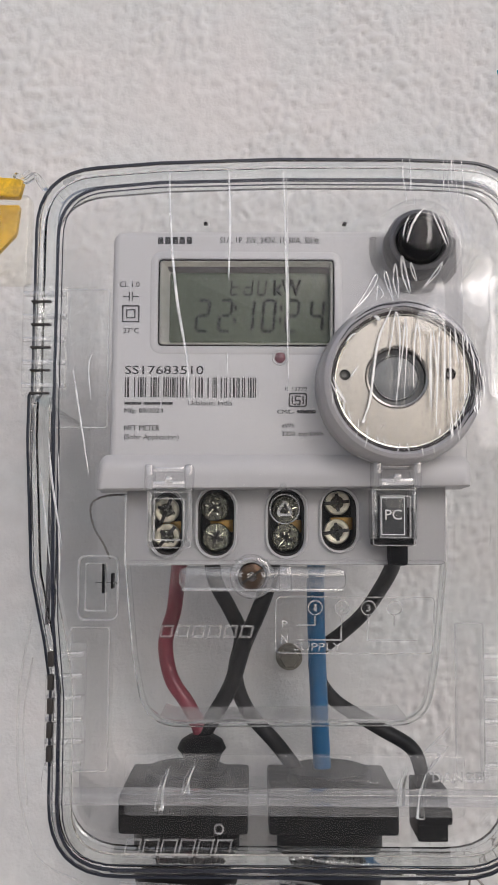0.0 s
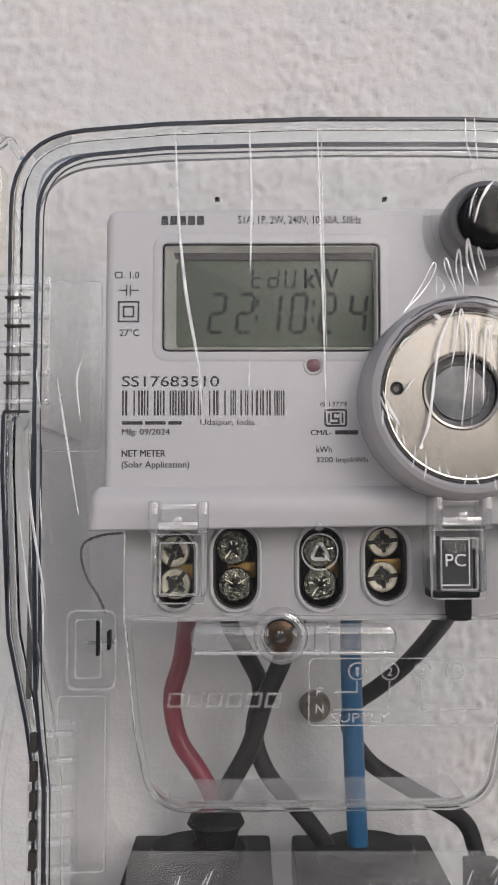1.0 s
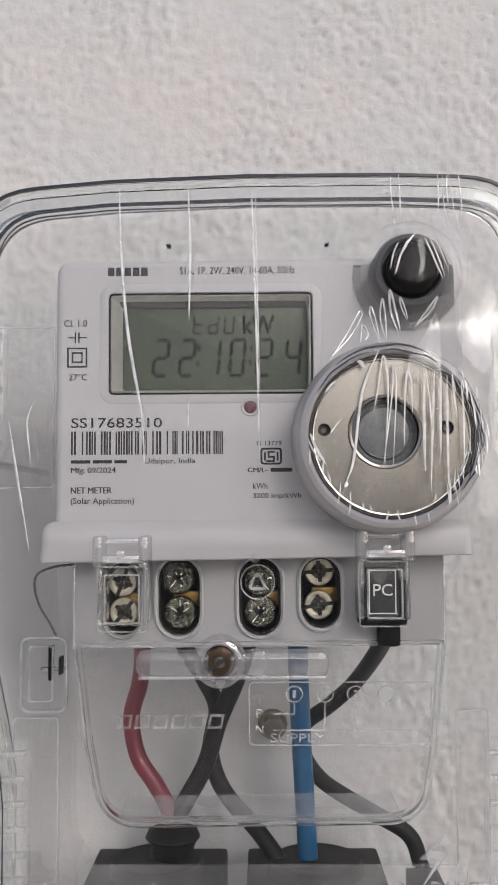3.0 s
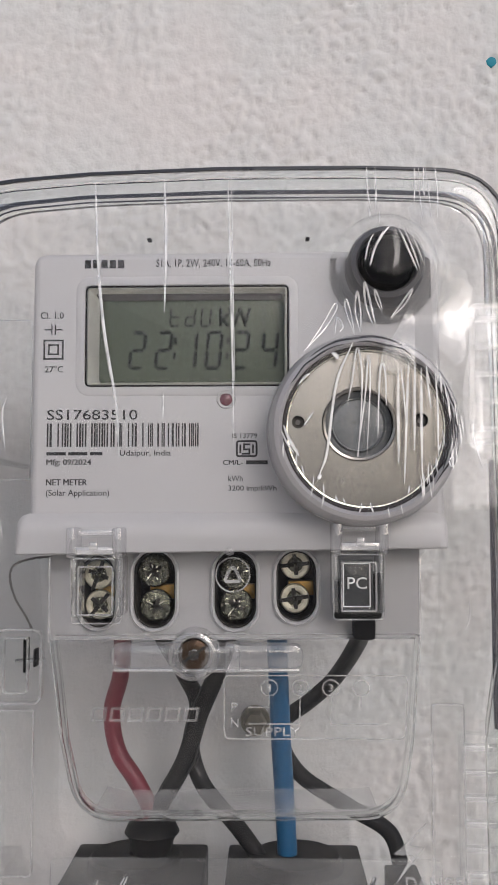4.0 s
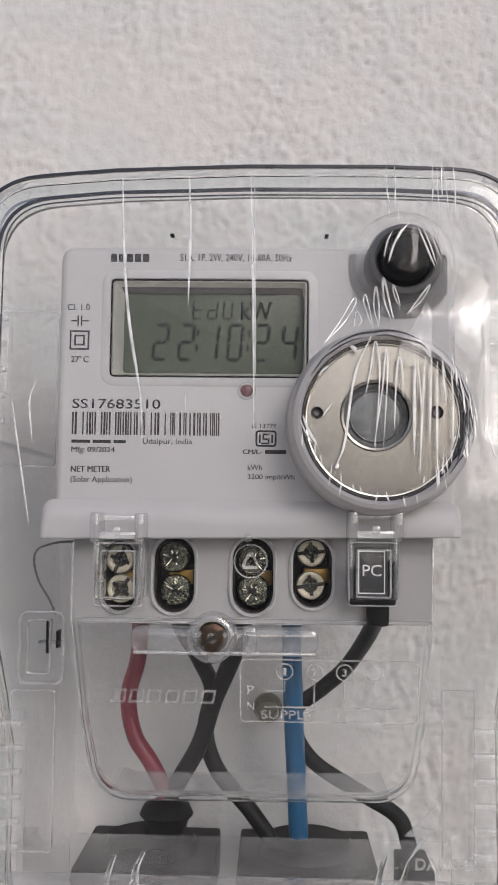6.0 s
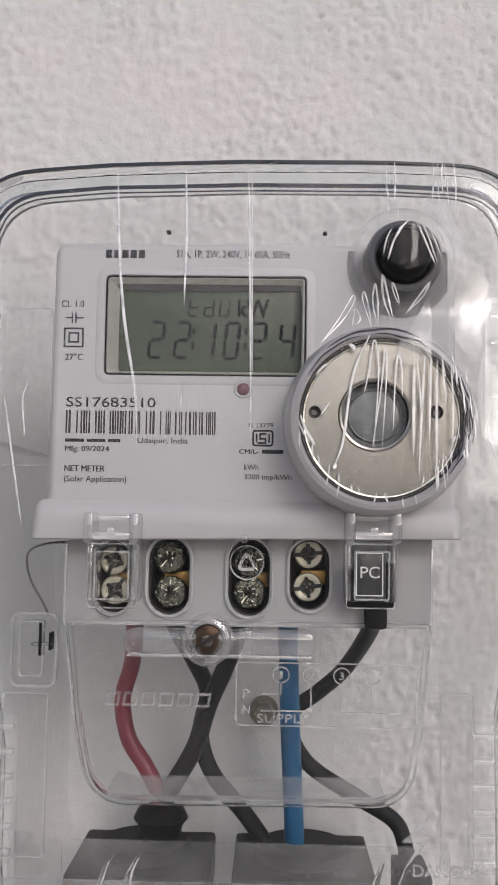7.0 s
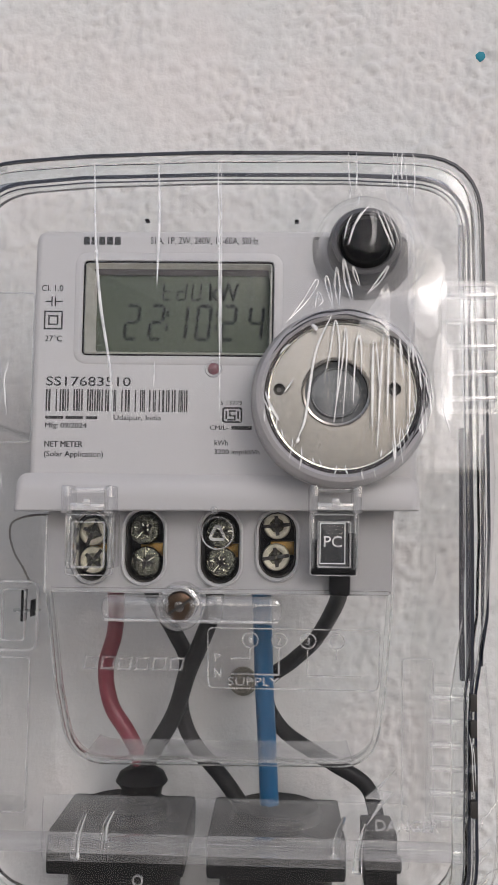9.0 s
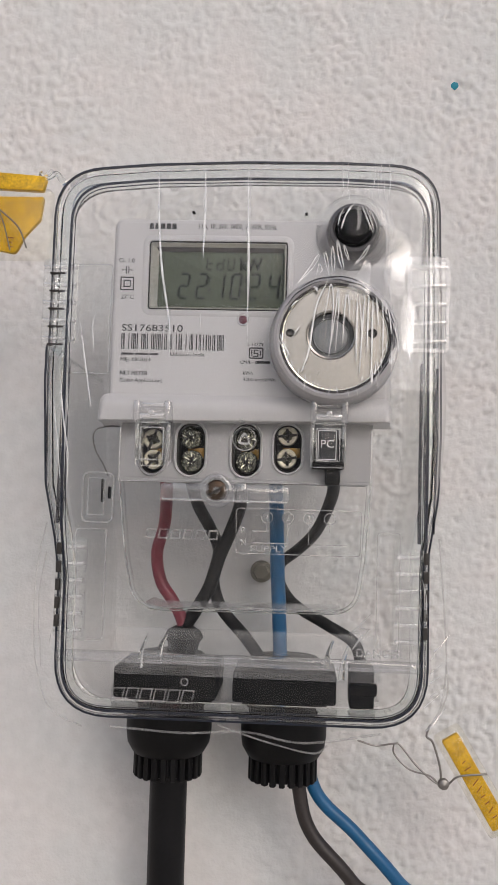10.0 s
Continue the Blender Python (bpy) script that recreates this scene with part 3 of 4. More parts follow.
for char, x in (("t", -14.0), ("d", -9.6), ("U", -5.2)):
    bm = bmesh.new()
    digit(bm, char, x, 48.4, 3.0, 5.0, FACE + 3.55)
    part("figure", bm, SEGMENT, display, smooth=False)
part("unit", lettering("kW", -1.2, 48.2, 9.2, 5.2, FACE + 3.58, 0.06, 0.22), SEGMENT, display, smooth=False)

# clear hanging lugs at the back of the housing, each with a dark peg
for x in (-25.5, 25.5):
    part("hanging_lug", block(x - 1.8, x + 1.8, -58, -56.5, 68, 86, 0.5), SHEET, meter, "clear hanging lug").visible_shadow = False
    part("peg", slab(box2(x - 0.7, x + 0.7, 83.2, 83.9, 0.3), -60.5, -57.5, 0.2), BLACK, meter)
# print on the face
INKY = FACE - 0.02


def word(text, x, z, width, height, bold=0.08):
    bm = lettering(text, x, z, width, height, INKY, 0.05, 0.0 if "M" in text else bold)
    if "M" in text:
        join(bm, lettering(text, x + 0.13, z, width, height, INKY - 0.01, 0.05))
    part("lettering", bm, INK, face, smooth=False)


bm = bmesh.new()
for k in range(5):
    join(bm, loft([([(-39.0 + k * 2.34, 64.2), (-37.1 + k * 2.34, 64.2), (-37.2 + k * 2.34, 66.6), (-38.9 + k * 2.34, 66.6)], INKY - 0.05), ([(-39.0 + k * 2.34, 64.2), (-37.1 + k * 2.34, 64.2), (-37.2 + k * 2.34, 66.6), (-38.9 + k * 2.34, 66.6)], INKY)]))
part("printed_mark", bm, INK, face, "row of bold dark plain shapes", smooth=False)
word("S1A, 1P, 2W, 240V, 10-60A, 50Hz", -18.8, 64.2, 32.4, 2.5)
word("CI. 1.0", -51.2, 49.9, 6.5, 1.9)
word("27°C", -49.8, 34.7, 5.2, 1.9)
bm = bmesh.new()
for x0, x1, z0, z1 in ((-50.0, -48.0, 46.6, 47.0), (-47.0, -44.8, 46.6, 47.0), (-48.2, -47.8, 45.3, 48.3), (-47.2, -46.8, 45.3, 48.3)):
    join(bm, block(x0, x1, INKY - 0.05, INKY, z0, z1, 0))
part("symbol", bm, INK, face, smooth=False)
for x0, x1, z0, z1 in ((-50.3, -44.6, 38.3, 44.0), (-49.0, -45.9, 39.6, 42.7)):
    lo = [(x0, z0), (x1, z0), (x1, z1), (x0, z1)]
    part("symbol", loft([(lo, INKY - 0.05), (inset(lo, 0.5), INKY - 0.05), (inset(lo, 0.5), INKY), (lo, INKY)], closed=True), INK, face, smooth=False)
word("SS17683510", -49.0, 21.4, 25.3, 2.8, 0.06)
# groups of bars: start, end, how many
bm = bmesh.new()
for g0, g1, count in ((0, 1.6, 2), (3.0, 3.4, 1), (4.2, 7.2, 4), (8.3, 11.4, 4), (12.4, 17.4, 7), (17.8, 19.1, 2), (19.7, 21.3, 3), (22.6, 23.0, 1), (23.7, 25.3, 2), (26.6, 27.0, 1),
                      (28.2, 29.9, 3), (30.8, 31.3, 1), (32.0, 33.0, 2), (33.7, 34.1, 1), (34.8, 35.4, 1), (35.9, 37.1, 2), (37.6, 38.9, 2), (39.6, 42.4, 5)):
    pitch = (g1 - g0) / count
    for k in range(count):
        wide = pitch * (1.0 if count == 1 else (0.62, 0.78, 0.55)[k % 3])
        join(bm, block(-49.0 + g0 + k * pitch, -49.0 + g0 + k * pitch + wide, INKY - 0.05, INKY, 13.9, 20.4, 0))
part("barcode", bm, INK, face, smooth=False)
bm = bmesh.new()
for x0, x1 in ((-49, -43.6), (-42.9, -37.6), (-36.9, -33.4)):
    join(bm, block(x0, x1, INKY - 0.05, INKY, 11.5, 12.4, 0))
part("printed_bars", bm, INK, face, "three plain dark bars", smooth=False)
word("Udaipur, India", -28.6, 10.9, 14.2, 2.0)
word("Mfg: 09/2024", -49.0, 8.4, 12.4, 2.0)
word("NET METER", -49.0, 3.2, 11.3, 1.7)
word("(Solar Application)", -49.0, -0.2, 17.6, 2.2)
word("IS 13779", 2.6, 16.2, 6.9, 1.3)
word("CM/L-", 0.0, 8.8, 5.4, 1.3)
part("printed_bars", block(6.4, 12.4, INKY - 0.05, INKY, 8.9, 10.0, 0), INK, face, smooth=False)
word("kWh", 1.5, 4.2, 4.0, 1.6)
word("3200 imp/kWh", 1.5, 1.2, 13.3, 1.9)
lo = box2(3.6, 9.6, 10.9, 15.6, 1.0)
bm = loft([(lo, INKY - 0.05), (inset(lo, 0.55), INKY - 0.05), (inset(lo, 0.55), INKY), (lo, INKY)], closed=True)
for x0, x1, z0, z1 in ((4.6, 5.1, 12.0, 14.4), (5.6, 7.6, 14.2, 14.7), (5.6, 6.1, 12.9, 14.4), (5.6, 7.6, 12.8, 13.3), (7.1, 7.6, 11.8, 13.2), (5.2, 7.6, 11.6, 12.1), (8.1, 8.6, 12.0, 14.4)):
    join(bm, block(x0, x1, INKY - 0.05, INKY, z0, z1, 0))
part("standard_mark", bm, INK, face, "small framed dark mark", smooth=False)
part("led_collar", lathe([(2.0, FACE + 0.5), (2.0, FACE - 0.3), (2.5, FACE - 0.4), (2.7, FACE + 0.2), (2.0, FACE + 0.5)], 0.9, 27.0, 28), RING, meter)
part("led", lathe([(0.05, FACE - 0.9), (1.0, FACE - 0.75), (1.7, FACE - 0.3), (1.95, FACE + 0.5)], 0.9, 27.0, 24), LENS, meter, "dark red pulse lamp")

# reading port: raised ring, steel plate with two holes, round window
ring = part("port_ring", lathe([(21.6, FACE + 0.5), (21.6, -110.6), (22.0, -112.0), (22.8, -112.7), (24.0, -112.0), (25.1, -109.6), (25.7, -105), (26.0, FACE + 0.5), (21.6, FACE + 0.5)], *PORT, 72), RING, meter, "raised grey port ring")
HOLE = (PORT[0] - 1.6, PORT[1] + 1.2)
part("steel_plate", pierced(circle(*PORT, 20.95, 64), [circle(*HOLE, 9.5, 40), circle(PORT[0] - 17.6, PORT[1] + 1.8, 1.7, 16), circle(PORT[0] + 14.6, PORT[1] + 2.2, 1.9, 16)], -110.4, -109.0), STEEL, ring, "brushed steel plate with two small holes")
part("port_lip", lathe([(8.9, -109.6), (8.9, -110.9), (9.5, -111.1), (9.9, -110.3), (8.9, -109.6)], *HOLE, 48), STEEL, ring)
part("port_dark_ring", lathe([(20.9, -109.2), (20.9, -111.2), (21.5, -111.6), (22.0, -111.2), (22.0, -109.2), (20.9, -109.2)], *PORT, 64), surface("dark brown ring", (0.045, 0.040, 0.040), 0.25), ring, "dark ring round the plate")
part("port_bead", lathe([(20.3, -110.5), (20.4, -111.2), (20.7, -111.3), (20.9, -110.5), (20.3, -110.5)], *PORT, 64), GLINT, ring, "thin bright bead")
part("port_floor", lathe([(0.05, -105.6), (21.4, -105.6), (21.4, -105), (0.05, -105)], *PORT, 48), BLACK, ring)
part("port_window", lathe([(0.05, -108.2), (3.0, -108.4), (6.6, -108.0), (7.0, -108.8), (7.5, -108.0), (8.9, -107.6)], *HOLE, 40), surface("smoky lens", (0.15, 0.16, 0.165), 0.12, vary=0.3, coarse=300), ring, "grey round window")
for x, z, r in ((PORT[0] - 17.6, PORT[1] + 1.8, 1.6), (PORT[0] + 14.6, PORT[1] + 2.2, 1.8)):
    part("port_rivet", lathe([(0.05, -109.3), (r * 0.45, -109.4), (r * 0.55, -108.8), (r * 0.95, -108.6), (r, -107)], x, z, 16), surface("dull rivet", (0.10, 0.095, 0.09), 0.4, 0.6), ring, "dull sunken rivet")
# the round button above the port
button = part("button_collar", lathe([(10.8, FACE), (10.8, -105.2), (11.6, -106.0), (13.0, -105.6), (14.6, -102.5), (15.2, FACE), (10.8, FACE)], *KNOB, 48), SMOKE, meter, "clear round collar")
button.visible_shadow = False
part("button_sleeve", lathe([(8.0, FACE), (8.0, -106.4), (8.6, -107.0), (9.8, -106.6), (10.5, -104.5), (10.7, FACE), (8.0, FACE)], *KNOB, 48), surface("grey sleeve", (0.085, 0.085, 0.09), 0.3), meter)
part("button", lathe([(0.05, -112.5), (3.5, -112.2), (5.8, -110.9), (7.0, -108.6), (7.6, -104), (7.8, FACE)], *KNOB, 40), surface("gloss black plastic", (0.004, 0.004, 0.005), 0.1, vary=0.1, spec=0.06), meter, "glossy black round button")

# terminal block with its screw slots
SLOTS = [(-35.5, -26.5, 10.5, 21), (-19.6, -26.0, 12.4, 22.4), (3.2, -26.0, 12.4, 22.4), (20.4, -25.0, 11.9, 20.4)]
block_loop = rounded([(-48.6, -40.0, 1), (54.4, -39.0, 1), (55, -13, 1), (-48.8, -14, 1)], 4)
part("terminal_block", pierced(block_loop, [stadium(*q) for q in SLOTS], -90, -80), BLOCK, meter, "grey plastic terminal block")
part("terminal_back", block(-48, 54, -76, -64, -39, -14, 0.5), HOLLOW_SHADE, meter)
for x in (-44, 50):
    for z in (-30, 56):
        part("mounting_post", lathe([(0.05, -63), (4.0, -63), (4.0, -1.5), (0.05, -1.5)], x, z, 20), SMOKE, meter, "clear mounting post").visible_shadow = False
for x, z, w, h in SLOTS:
    s = stadium(x, z, w, h)
    slot = part("screw_slot", loft([(s, -90), (inset(s, -0.8), -90.6), (inset(s, -0.3), -91.2), (inset(s, 0.3), -90.4), (inset(s, 0.4), -80), (s, -80)], closed=True), BLOCK if x < -30 else CASE, meter, "raised slot edge")
    # slot insides are near-black: their shade is in the colour
    t = inset(s, 0.35)
    part("slot_wall", loft([(t, -88.6), (t, -76.2), (inset(t, 0.4), -76.2), (inset(t, 0.4), -88.6)], closed=True), HOLLOW_SHADE, slot)
    part("contact", block(x - 2.2, x + w * 0.44, -82, -77, z - 3.2, z + 1.0, 0.5), COPPER, slot)


def bar_loop(x, z, a, u0, u1, half):
    """A narrow bar from radius u0 to u1 at the angle a round (x, z)."""
    c, s = math.cos(a), math.sin(a)
    return [(x + c * u - s * v, z + s * u + c * v) for u, v in ((u0, -half), (u1, -half), (u1, half), (u0, half))]


def screw(name, x, z, r, y, material, parent, turn, cross=True):
    """A worn screw head: a domed cross head with bright slivers for glints, or a slotted one."""
    head = part(name, lathe([(0.05, y + 0.9), (r * 0.2, y + 0.8), (r * 0.36, y + 0.1), (r * 0.7, y + 0.15), (r * 0.92, y + 0.5), (r, y + 1.1), (r, y + 2.4), (r * 0.6, y + 2.6), (r * 0.6, y + 7)], x, z, 28), material, parent)
    # a near-black bar fills each recess in place of its shade
    for k in range(2 if cross else 1):
        lo = bar_loop(x, z, turn + k * math.pi / 2, -r * (0.5 if cross else 0.9), r * (0.5 if cross else 0.9), r * 0.09)
        part("recess", loft([(lo, y - 0.02), (inset(lo, 0.05), y + 0.5)]), HOLLOW_SHADE, head)
    if cross:
        # bright slivers laid on the head stand for its highlights
        bm = bmesh.new()
        for k in range(6):
            a = turn + 0.39 + k * math.pi / 3
            lo = bar_loop(x, z, a, r * (0.18 if k % 2 else 0.4), r * (0.5 + 0.3 * math.sin(5 * a)), r * 0.055)
            join(bm, loft([(inset(lo, r * 0.02), y - 0.16 + 0.1 * math.sin(9 * a)), (lo, y + 0.25)]))
        part("rib", bm, GLINT, head, "bright slivers added as glints", smooth=False)
    return head


def pale_screw(x, z, r, y, parent, turn):
    """A pale collar with a gap on each side, round a dark cross-cut brass core."""
    head = part("terminal_screw", lathe([(0.05, y + 1.2), (r * 0.58, y + 1.1), (r * 0.6, y + 0.2), (r * 0.7, y), (r * 0.93, y + 0.1), (r, y + 0.6), (r, y + 2.4), (r * 0.6, y + 6)], x, z, 28), PALE, parent, "pale nickel-plated screw")
    part("core", lathe([(0.05, y + 0.3), (r * 0.3, y + 0.4), (r * 0.52, y + 0.9), (r * 0.56, y + 1.3)], x, z, 9), ZINC, head, "dull core")
    for k, (u0, u1) in enumerate(((0.1, 0.95), (0.15, 0.7), (0.1, 1.02), (0.2, 0.72))):
        lo = bar_loop(x, z, turn + k * math.pi / 2, r * u0, r * u1, r * 0.13)
        part("recess", loft([(lo, y - 0.05), (lo, y + 0.8)]), HOLLOW_SHADE, head)
    return head


for k, (x, z) in enumerate(((-20.2, -20.9), (-19.6, -30.9), (3.3, -21.6), (3.3, -30.7))):
    screw("terminal_screw", x, z, 4.75, -85.5, ZINC, meter, 0.5 + k * 0.7)
for x, z, turn in ((20.2, -19.2, 0.1), (20.0, -28.8, 0.15), (-36.2, -22.0, 1.2), (-35.8, -30.6, 0.9)):
    pale_screw(x, z, 4.2, -85.5, meter, turn)

# a clear round moulding and a small clear pin over the third slot
lo = rounded([(2.6, -18.8, 0.8), (5.0, -23.4, 0.8), (0.2, -23.4, 0.8)], 3)
bm = loft([(circle(2.6, -21.6, 4.9, 36), -93.4), (circle(2.6, -21.6, 4.5, 36), -93.4), (circle(2.6, -21.6, 4.5, 36), -92.6), (circle(2.6, -21.6, 4.9, 36), -92.6)], closed=True)
join(bm, loft([(inset(lo, -0.5), -93.4), (inset(lo, 0.35), -93.4), (inset(lo, 0.35), -92.6), (inset(lo, -0.5), -92.6)], closed=True))
part("moulded_mark", bm, MARK, meter, "clear raised circle round a triangle", smooth=False).visible_shadow = False
part("moulded_pin", lathe([(0.05, -100.5), (0.9, -100.2), (1.5, -99.2), (1.2, -98), (0.7, -97)], 1.9, -14.6, 8), CAP, meter, smooth=False).visible_shadow = False

# clear flip caps over the end terminals
for x, z, dark in ((-33.5, -20.5, False), (36.6, -19.4, True)):
    cap = part("flip_cap", pierced(box2(x - 6.6, x + 6.6, z - 11.6, z + 5, 1.2), [box2(x - 4.6, x + 4.4, z - 11, z + 1.6, 0.5)], -104.5, -102.2), RIM, meter, "clear hinged terminal cap")
    cap.visible_shadow = False
    for piece, q in (("hinge", block(x - 7.4, x - 4.8, -109, -98, z + 4.0, z + 12.2, 0.8)), ("hinge", block(x + 4.8, x + 7.4, -109, -98, z + 4.0, z + 12.2, 0.8)),
                     ("hinge_bar", block(x - 5.2, x + 5.2, -108.5, -105.4, z + 5, z + 7.2, 0.8)), ("hinge_bar", block(x - 4.6, x + 4.6, -106, -102, z + 10, z + 11.6, 0.6)),
                     ("side_wall", block(x - 6.8, x - 5.6, -103, -90.5, z - 11.6, z + 4, 0.4)), ("side_wall", block(x + 5.4, x + 6.6, -103, -90.5, z - 11.6, z + 4, 0.4))):
        part(piece, q, EDGE if piece == "hinge_bar" else CAP, cap).visible_shadow = False
    part("window", slab(box2(x - 4.6, x + 4.4, z - 11, z + 1.6, 0.5), -103.6, -102.6, 0.2), SHEET, cap).visible_shadow = False
    for q, w, y in ((box2(x - 4.9, x + 4.7, z - 11.2, z + 2.0, 0.7), 0.45, -104.9), (rounded([(x - 6.9, z - 13.6, 1.2), (x + 6.7, z - 13.6, 1.2), (x + 7.0, z + 4, 0.8), (x - 7.2, z + 4, 0.8)], 4), 0.35, -103.0)):
        part("moulded_edge", loft([(q, y), (inset(q, w), y), (inset(q, w), y + 0.9), (q, y + 0.9)], closed=True), EDGE, cap, "bright moulded edge").visible_shadow = False
    part("catch", block(x - 1.1, x + 1.1, -109.4, -107.6, z + 6.4, z + 8.4, 0.4), EDGE, cap).visible_shadow = False
label_plate = part("label_plate", slab(box2(31.8, 40.6, -30.4, -17.2, 0.5), -101.2, -98, 0.3), surface("charcoal label", (0.03, 0.032, 0.035), 0.4), meter, "charcoal label plate")
lo = box2(32.5, 39.9, -29.7, -17.9, 0.3)
part("label_border", loft([(lo, -101.3), (inset(lo, 0.3), -101.3), (inset(lo, 0.3), -101.2), (lo, -101.2)], closed=True), WHITE_INK, label_plate, smooth=False)
part("label_lettering", lettering("PC", 33.7, -24.9, 5.2, 3.2, -101.25, 0.05, 0.05), WHITE_INK, label_plate, smooth=False)
part("plug_shell", slab(rounded([(30.2, -33.2, 1), (43.4, -33.2, 1), (43.2, -20.5, 1), (30.8, -23.0, 1)], 3), -97.6, -91.2, 0.5), BLACK, meter, "black plug shell behind the label")
part("plug", block(35.8, 42.0, -95, -78, -39.5, -28, 1.4), BLACK, meter, "black cable plug")

# clear lower terminal cover with its raised markings
tc = rounded([(-48.2, -38.5, 1.5), (54.2, -38, 1.5), (53, -70, 10), (50.5, -92.6, 20), (-43, -93.6, 20), (-46.5, -70, 10)], 8)


def leaning(bm, top=-40.0, low=-94.0, back=16.0):
    """Leans a plate back towards its foot."""
    for v in bm.verts:
        v.co.y += back * max(0.0, min(1.0, (top - v.co.z) / (top - low)))
    return bm


lower = part("lower_cover", leaning(pierced(tc, [], -92, -90.4)), HAZY, meter, "clear lower terminal cover")
lower.visible_shadow = False
part("lower_rim", leaning(loft([(tc, -92.3), (inset(tc, -0.7), -91.2), (inset(tc, -0.8), -84), (inset(tc, 0.4), -84), (inset(tc, 0.9), -90), (inset(tc, 1.3), -92.2)], closed=True)), RIM, lower).visible_shadow = False
foot = [p for p in inset(tc, 0.5) if p[1] < -91.2]
bm, rows = bmesh.new(), []
for grow, y in ((0, -90.5), (0, -66.0), (0.8, -66.0), (0.8, -90.5)):
    rows.append([bm.verts.new((x, y, z + grow)) for x, z in foot])
for a, b in zip(rows, rows[1:] + rows[:1]):
    for k in range(len(foot) - 1):
        bm.faces.new((a[k], a[k + 1], b[k + 1], b[k]))
for k in (0, -1):
    bm.faces.new([r[k] for r in rows])
part("cover_flange", leaning(bm), FLANGE, lower, "clear return edge whitened for its reflection").visible_shadow = False
for x in (-48.6, 54.4):
    part("side_edge", block(x - 0.3, x + 0.3, -93.4, -91.8, -40, -17, 0.2), EDGE, lower, "bright side edge").visible_shadow = False
bar = part("clamp_bar", slab(box2(-31, 22, -47.2, -40.2, 3.0), -97.0, -92.8, 1.4), CAP, meter, "clear clamp bar")
bar.visible_shadow = False
part("screw_boss", lathe([(4.9, -91), (4.9, -99.4), (5.5, -100), (6.4, -99.6), (6.9, -98), (7.0, -91), (4.9, -91)], -7.9, -43.0, 40), CAP, bar).visible_shadow = False
# a whitened strip for the highlight along the bar's lower edge
part("bar_edge", block(-30, 21, -98.0, -95.6, -47.6, -46.6, 0.4), EDGE, bar, "lower edge whitened for its highlight").visible_shadow = False
part("bar_block", block(0.8, 4.6, -100.2, -93, -47.4, -39.6, 0.8), CAP, bar).visible_shadow = False
screw("seal_screw", -7.9, -43.0, 4.4, -97.2, BRASS, meter, 0.6, cross=False)
bm = bmesh.new()
fr = box2(-0.2, 51.4, -68.6, -49.6, 2.0)
join(bm, loft([(fr, -92.4), (inset(fr, 0.35), -92.4), (inset(fr, 0.35), -92), (fr, -92)], closed=True))
for x in (12.7, 21.3, 29.9, 38.4):
    join(bm, loft([(circle(x, -53.3, 2.5, 28), -92.5), (circle(x, -53.3, 2.1, 28), -92.5), (circle(x, -53.3, 2.1, 28), -92), (circle(x, -53.3, 2.5, 28), -92)], closed=True))
for x0, x1, z0, z1 in ((12.45, 12.95, -59, -56), (6.8, 12.9, -59.3, -58.8), (21.05, 21.55, -64, -56), (6.8, 21.5, -64.2, -63.7), (29.7, 30.1, -64, -56), (38.2, 38.6, -59, -56), (30, 46, -64.2, -63.9)):
    join(bm, block(x0, x1, -92.5, -92, z0, z1, 0))
for text, x, z, w, h in (("1", 12.2, -54.5, 1.0, 2.3), ("2", 20.6, -54.5, 1.4, 2.3), ("3", 29.2, -54.5, 1.4, 2.3), ("P", 1.9, -60.2, 1.9, 2.6), ("N", 1.8, -65.0, 2.2, 2.6), ("SUPPLY", 5.9, -67.6, 15.6, 2.7)):
    join(bm, lettering(text, x, z, w, h, -92, 0.5, 0.1))
part("wiring_diagram", leaning(bm), MARK, lower, "raised clear wiring diagram", smooth=False).visible_shadow = False

bm = bmesh.new()
for k in range(6):
    x = -38 + k * 5.2
    lo = [(x, -63.4), (x + 4.2, -63.4), (x + 5.0, -59.2), (x + 0.8, -59.2)]
    join(bm, loft([(lo, -92.4), (inset(lo, 0.7), -92.4), (inset(lo, 0.7), -92), (lo, -92)], closed=True))
part("raised_mark", leaning(bm), FAINT, lower, "row of faint slanted plain shapes", smooth=False).visible_shadow = False

# ---- fixing bolt, sealing capsule and sealing wires ----
DULL = surface("dull bolt steel", (0.22, 0.20, 0.16), 0.5, 0.7, vary=0.3, fine=600, bump=0.5)
fix = thing("fixing_bolt", (7.6, -1, -81), "dull hexagonal fixing bolt in the plaster behind the meter", "bolt")
part("washer", lathe([(0.05, -2.8), (5.4, -2.6), (5.6, -1)], 7.6, -81, 28), DULL, fix)
part("head", lathe([(0.05, -7.5), (3.6, -7.5), (4.2, -6.6), (4.2, -2.5)], 7.6, -81, 6), DULL, fix)
capsule = thing("seal_capsule", (-56, -70, -56), "clear plastic sealing capsule with a dark insert, held by twisted wire", "seal")
part("shell", slab(box2(-63.5, -50.8, -57, -37, 3), -92, -88, 1.2), SHEET, capsule).visible_shadow = False
for lo, w in ((box2(-63.8, -50.5, -57.5, -36.6, 3), 0.6), (box2(-61.4, -54.4, -54.5, -39.0, 1.2), 0.4)):
    part("moulded_edge", loft([(lo, -92.6), (inset(lo, w), -92.6), (inset(lo, w), -91), (lo, -91)], closed=True), EDGE, capsule, "bright moulded edge").visible_shadow = False
part("insert", block(-56.3, -55.4, -90.5, -86, -49, -39.5, 0.3), BLACK, capsule)
part("insert", block(-53.4, -52.7, -90.5, -86, -47.5, -42.5, 0.3), BLACK, capsule)
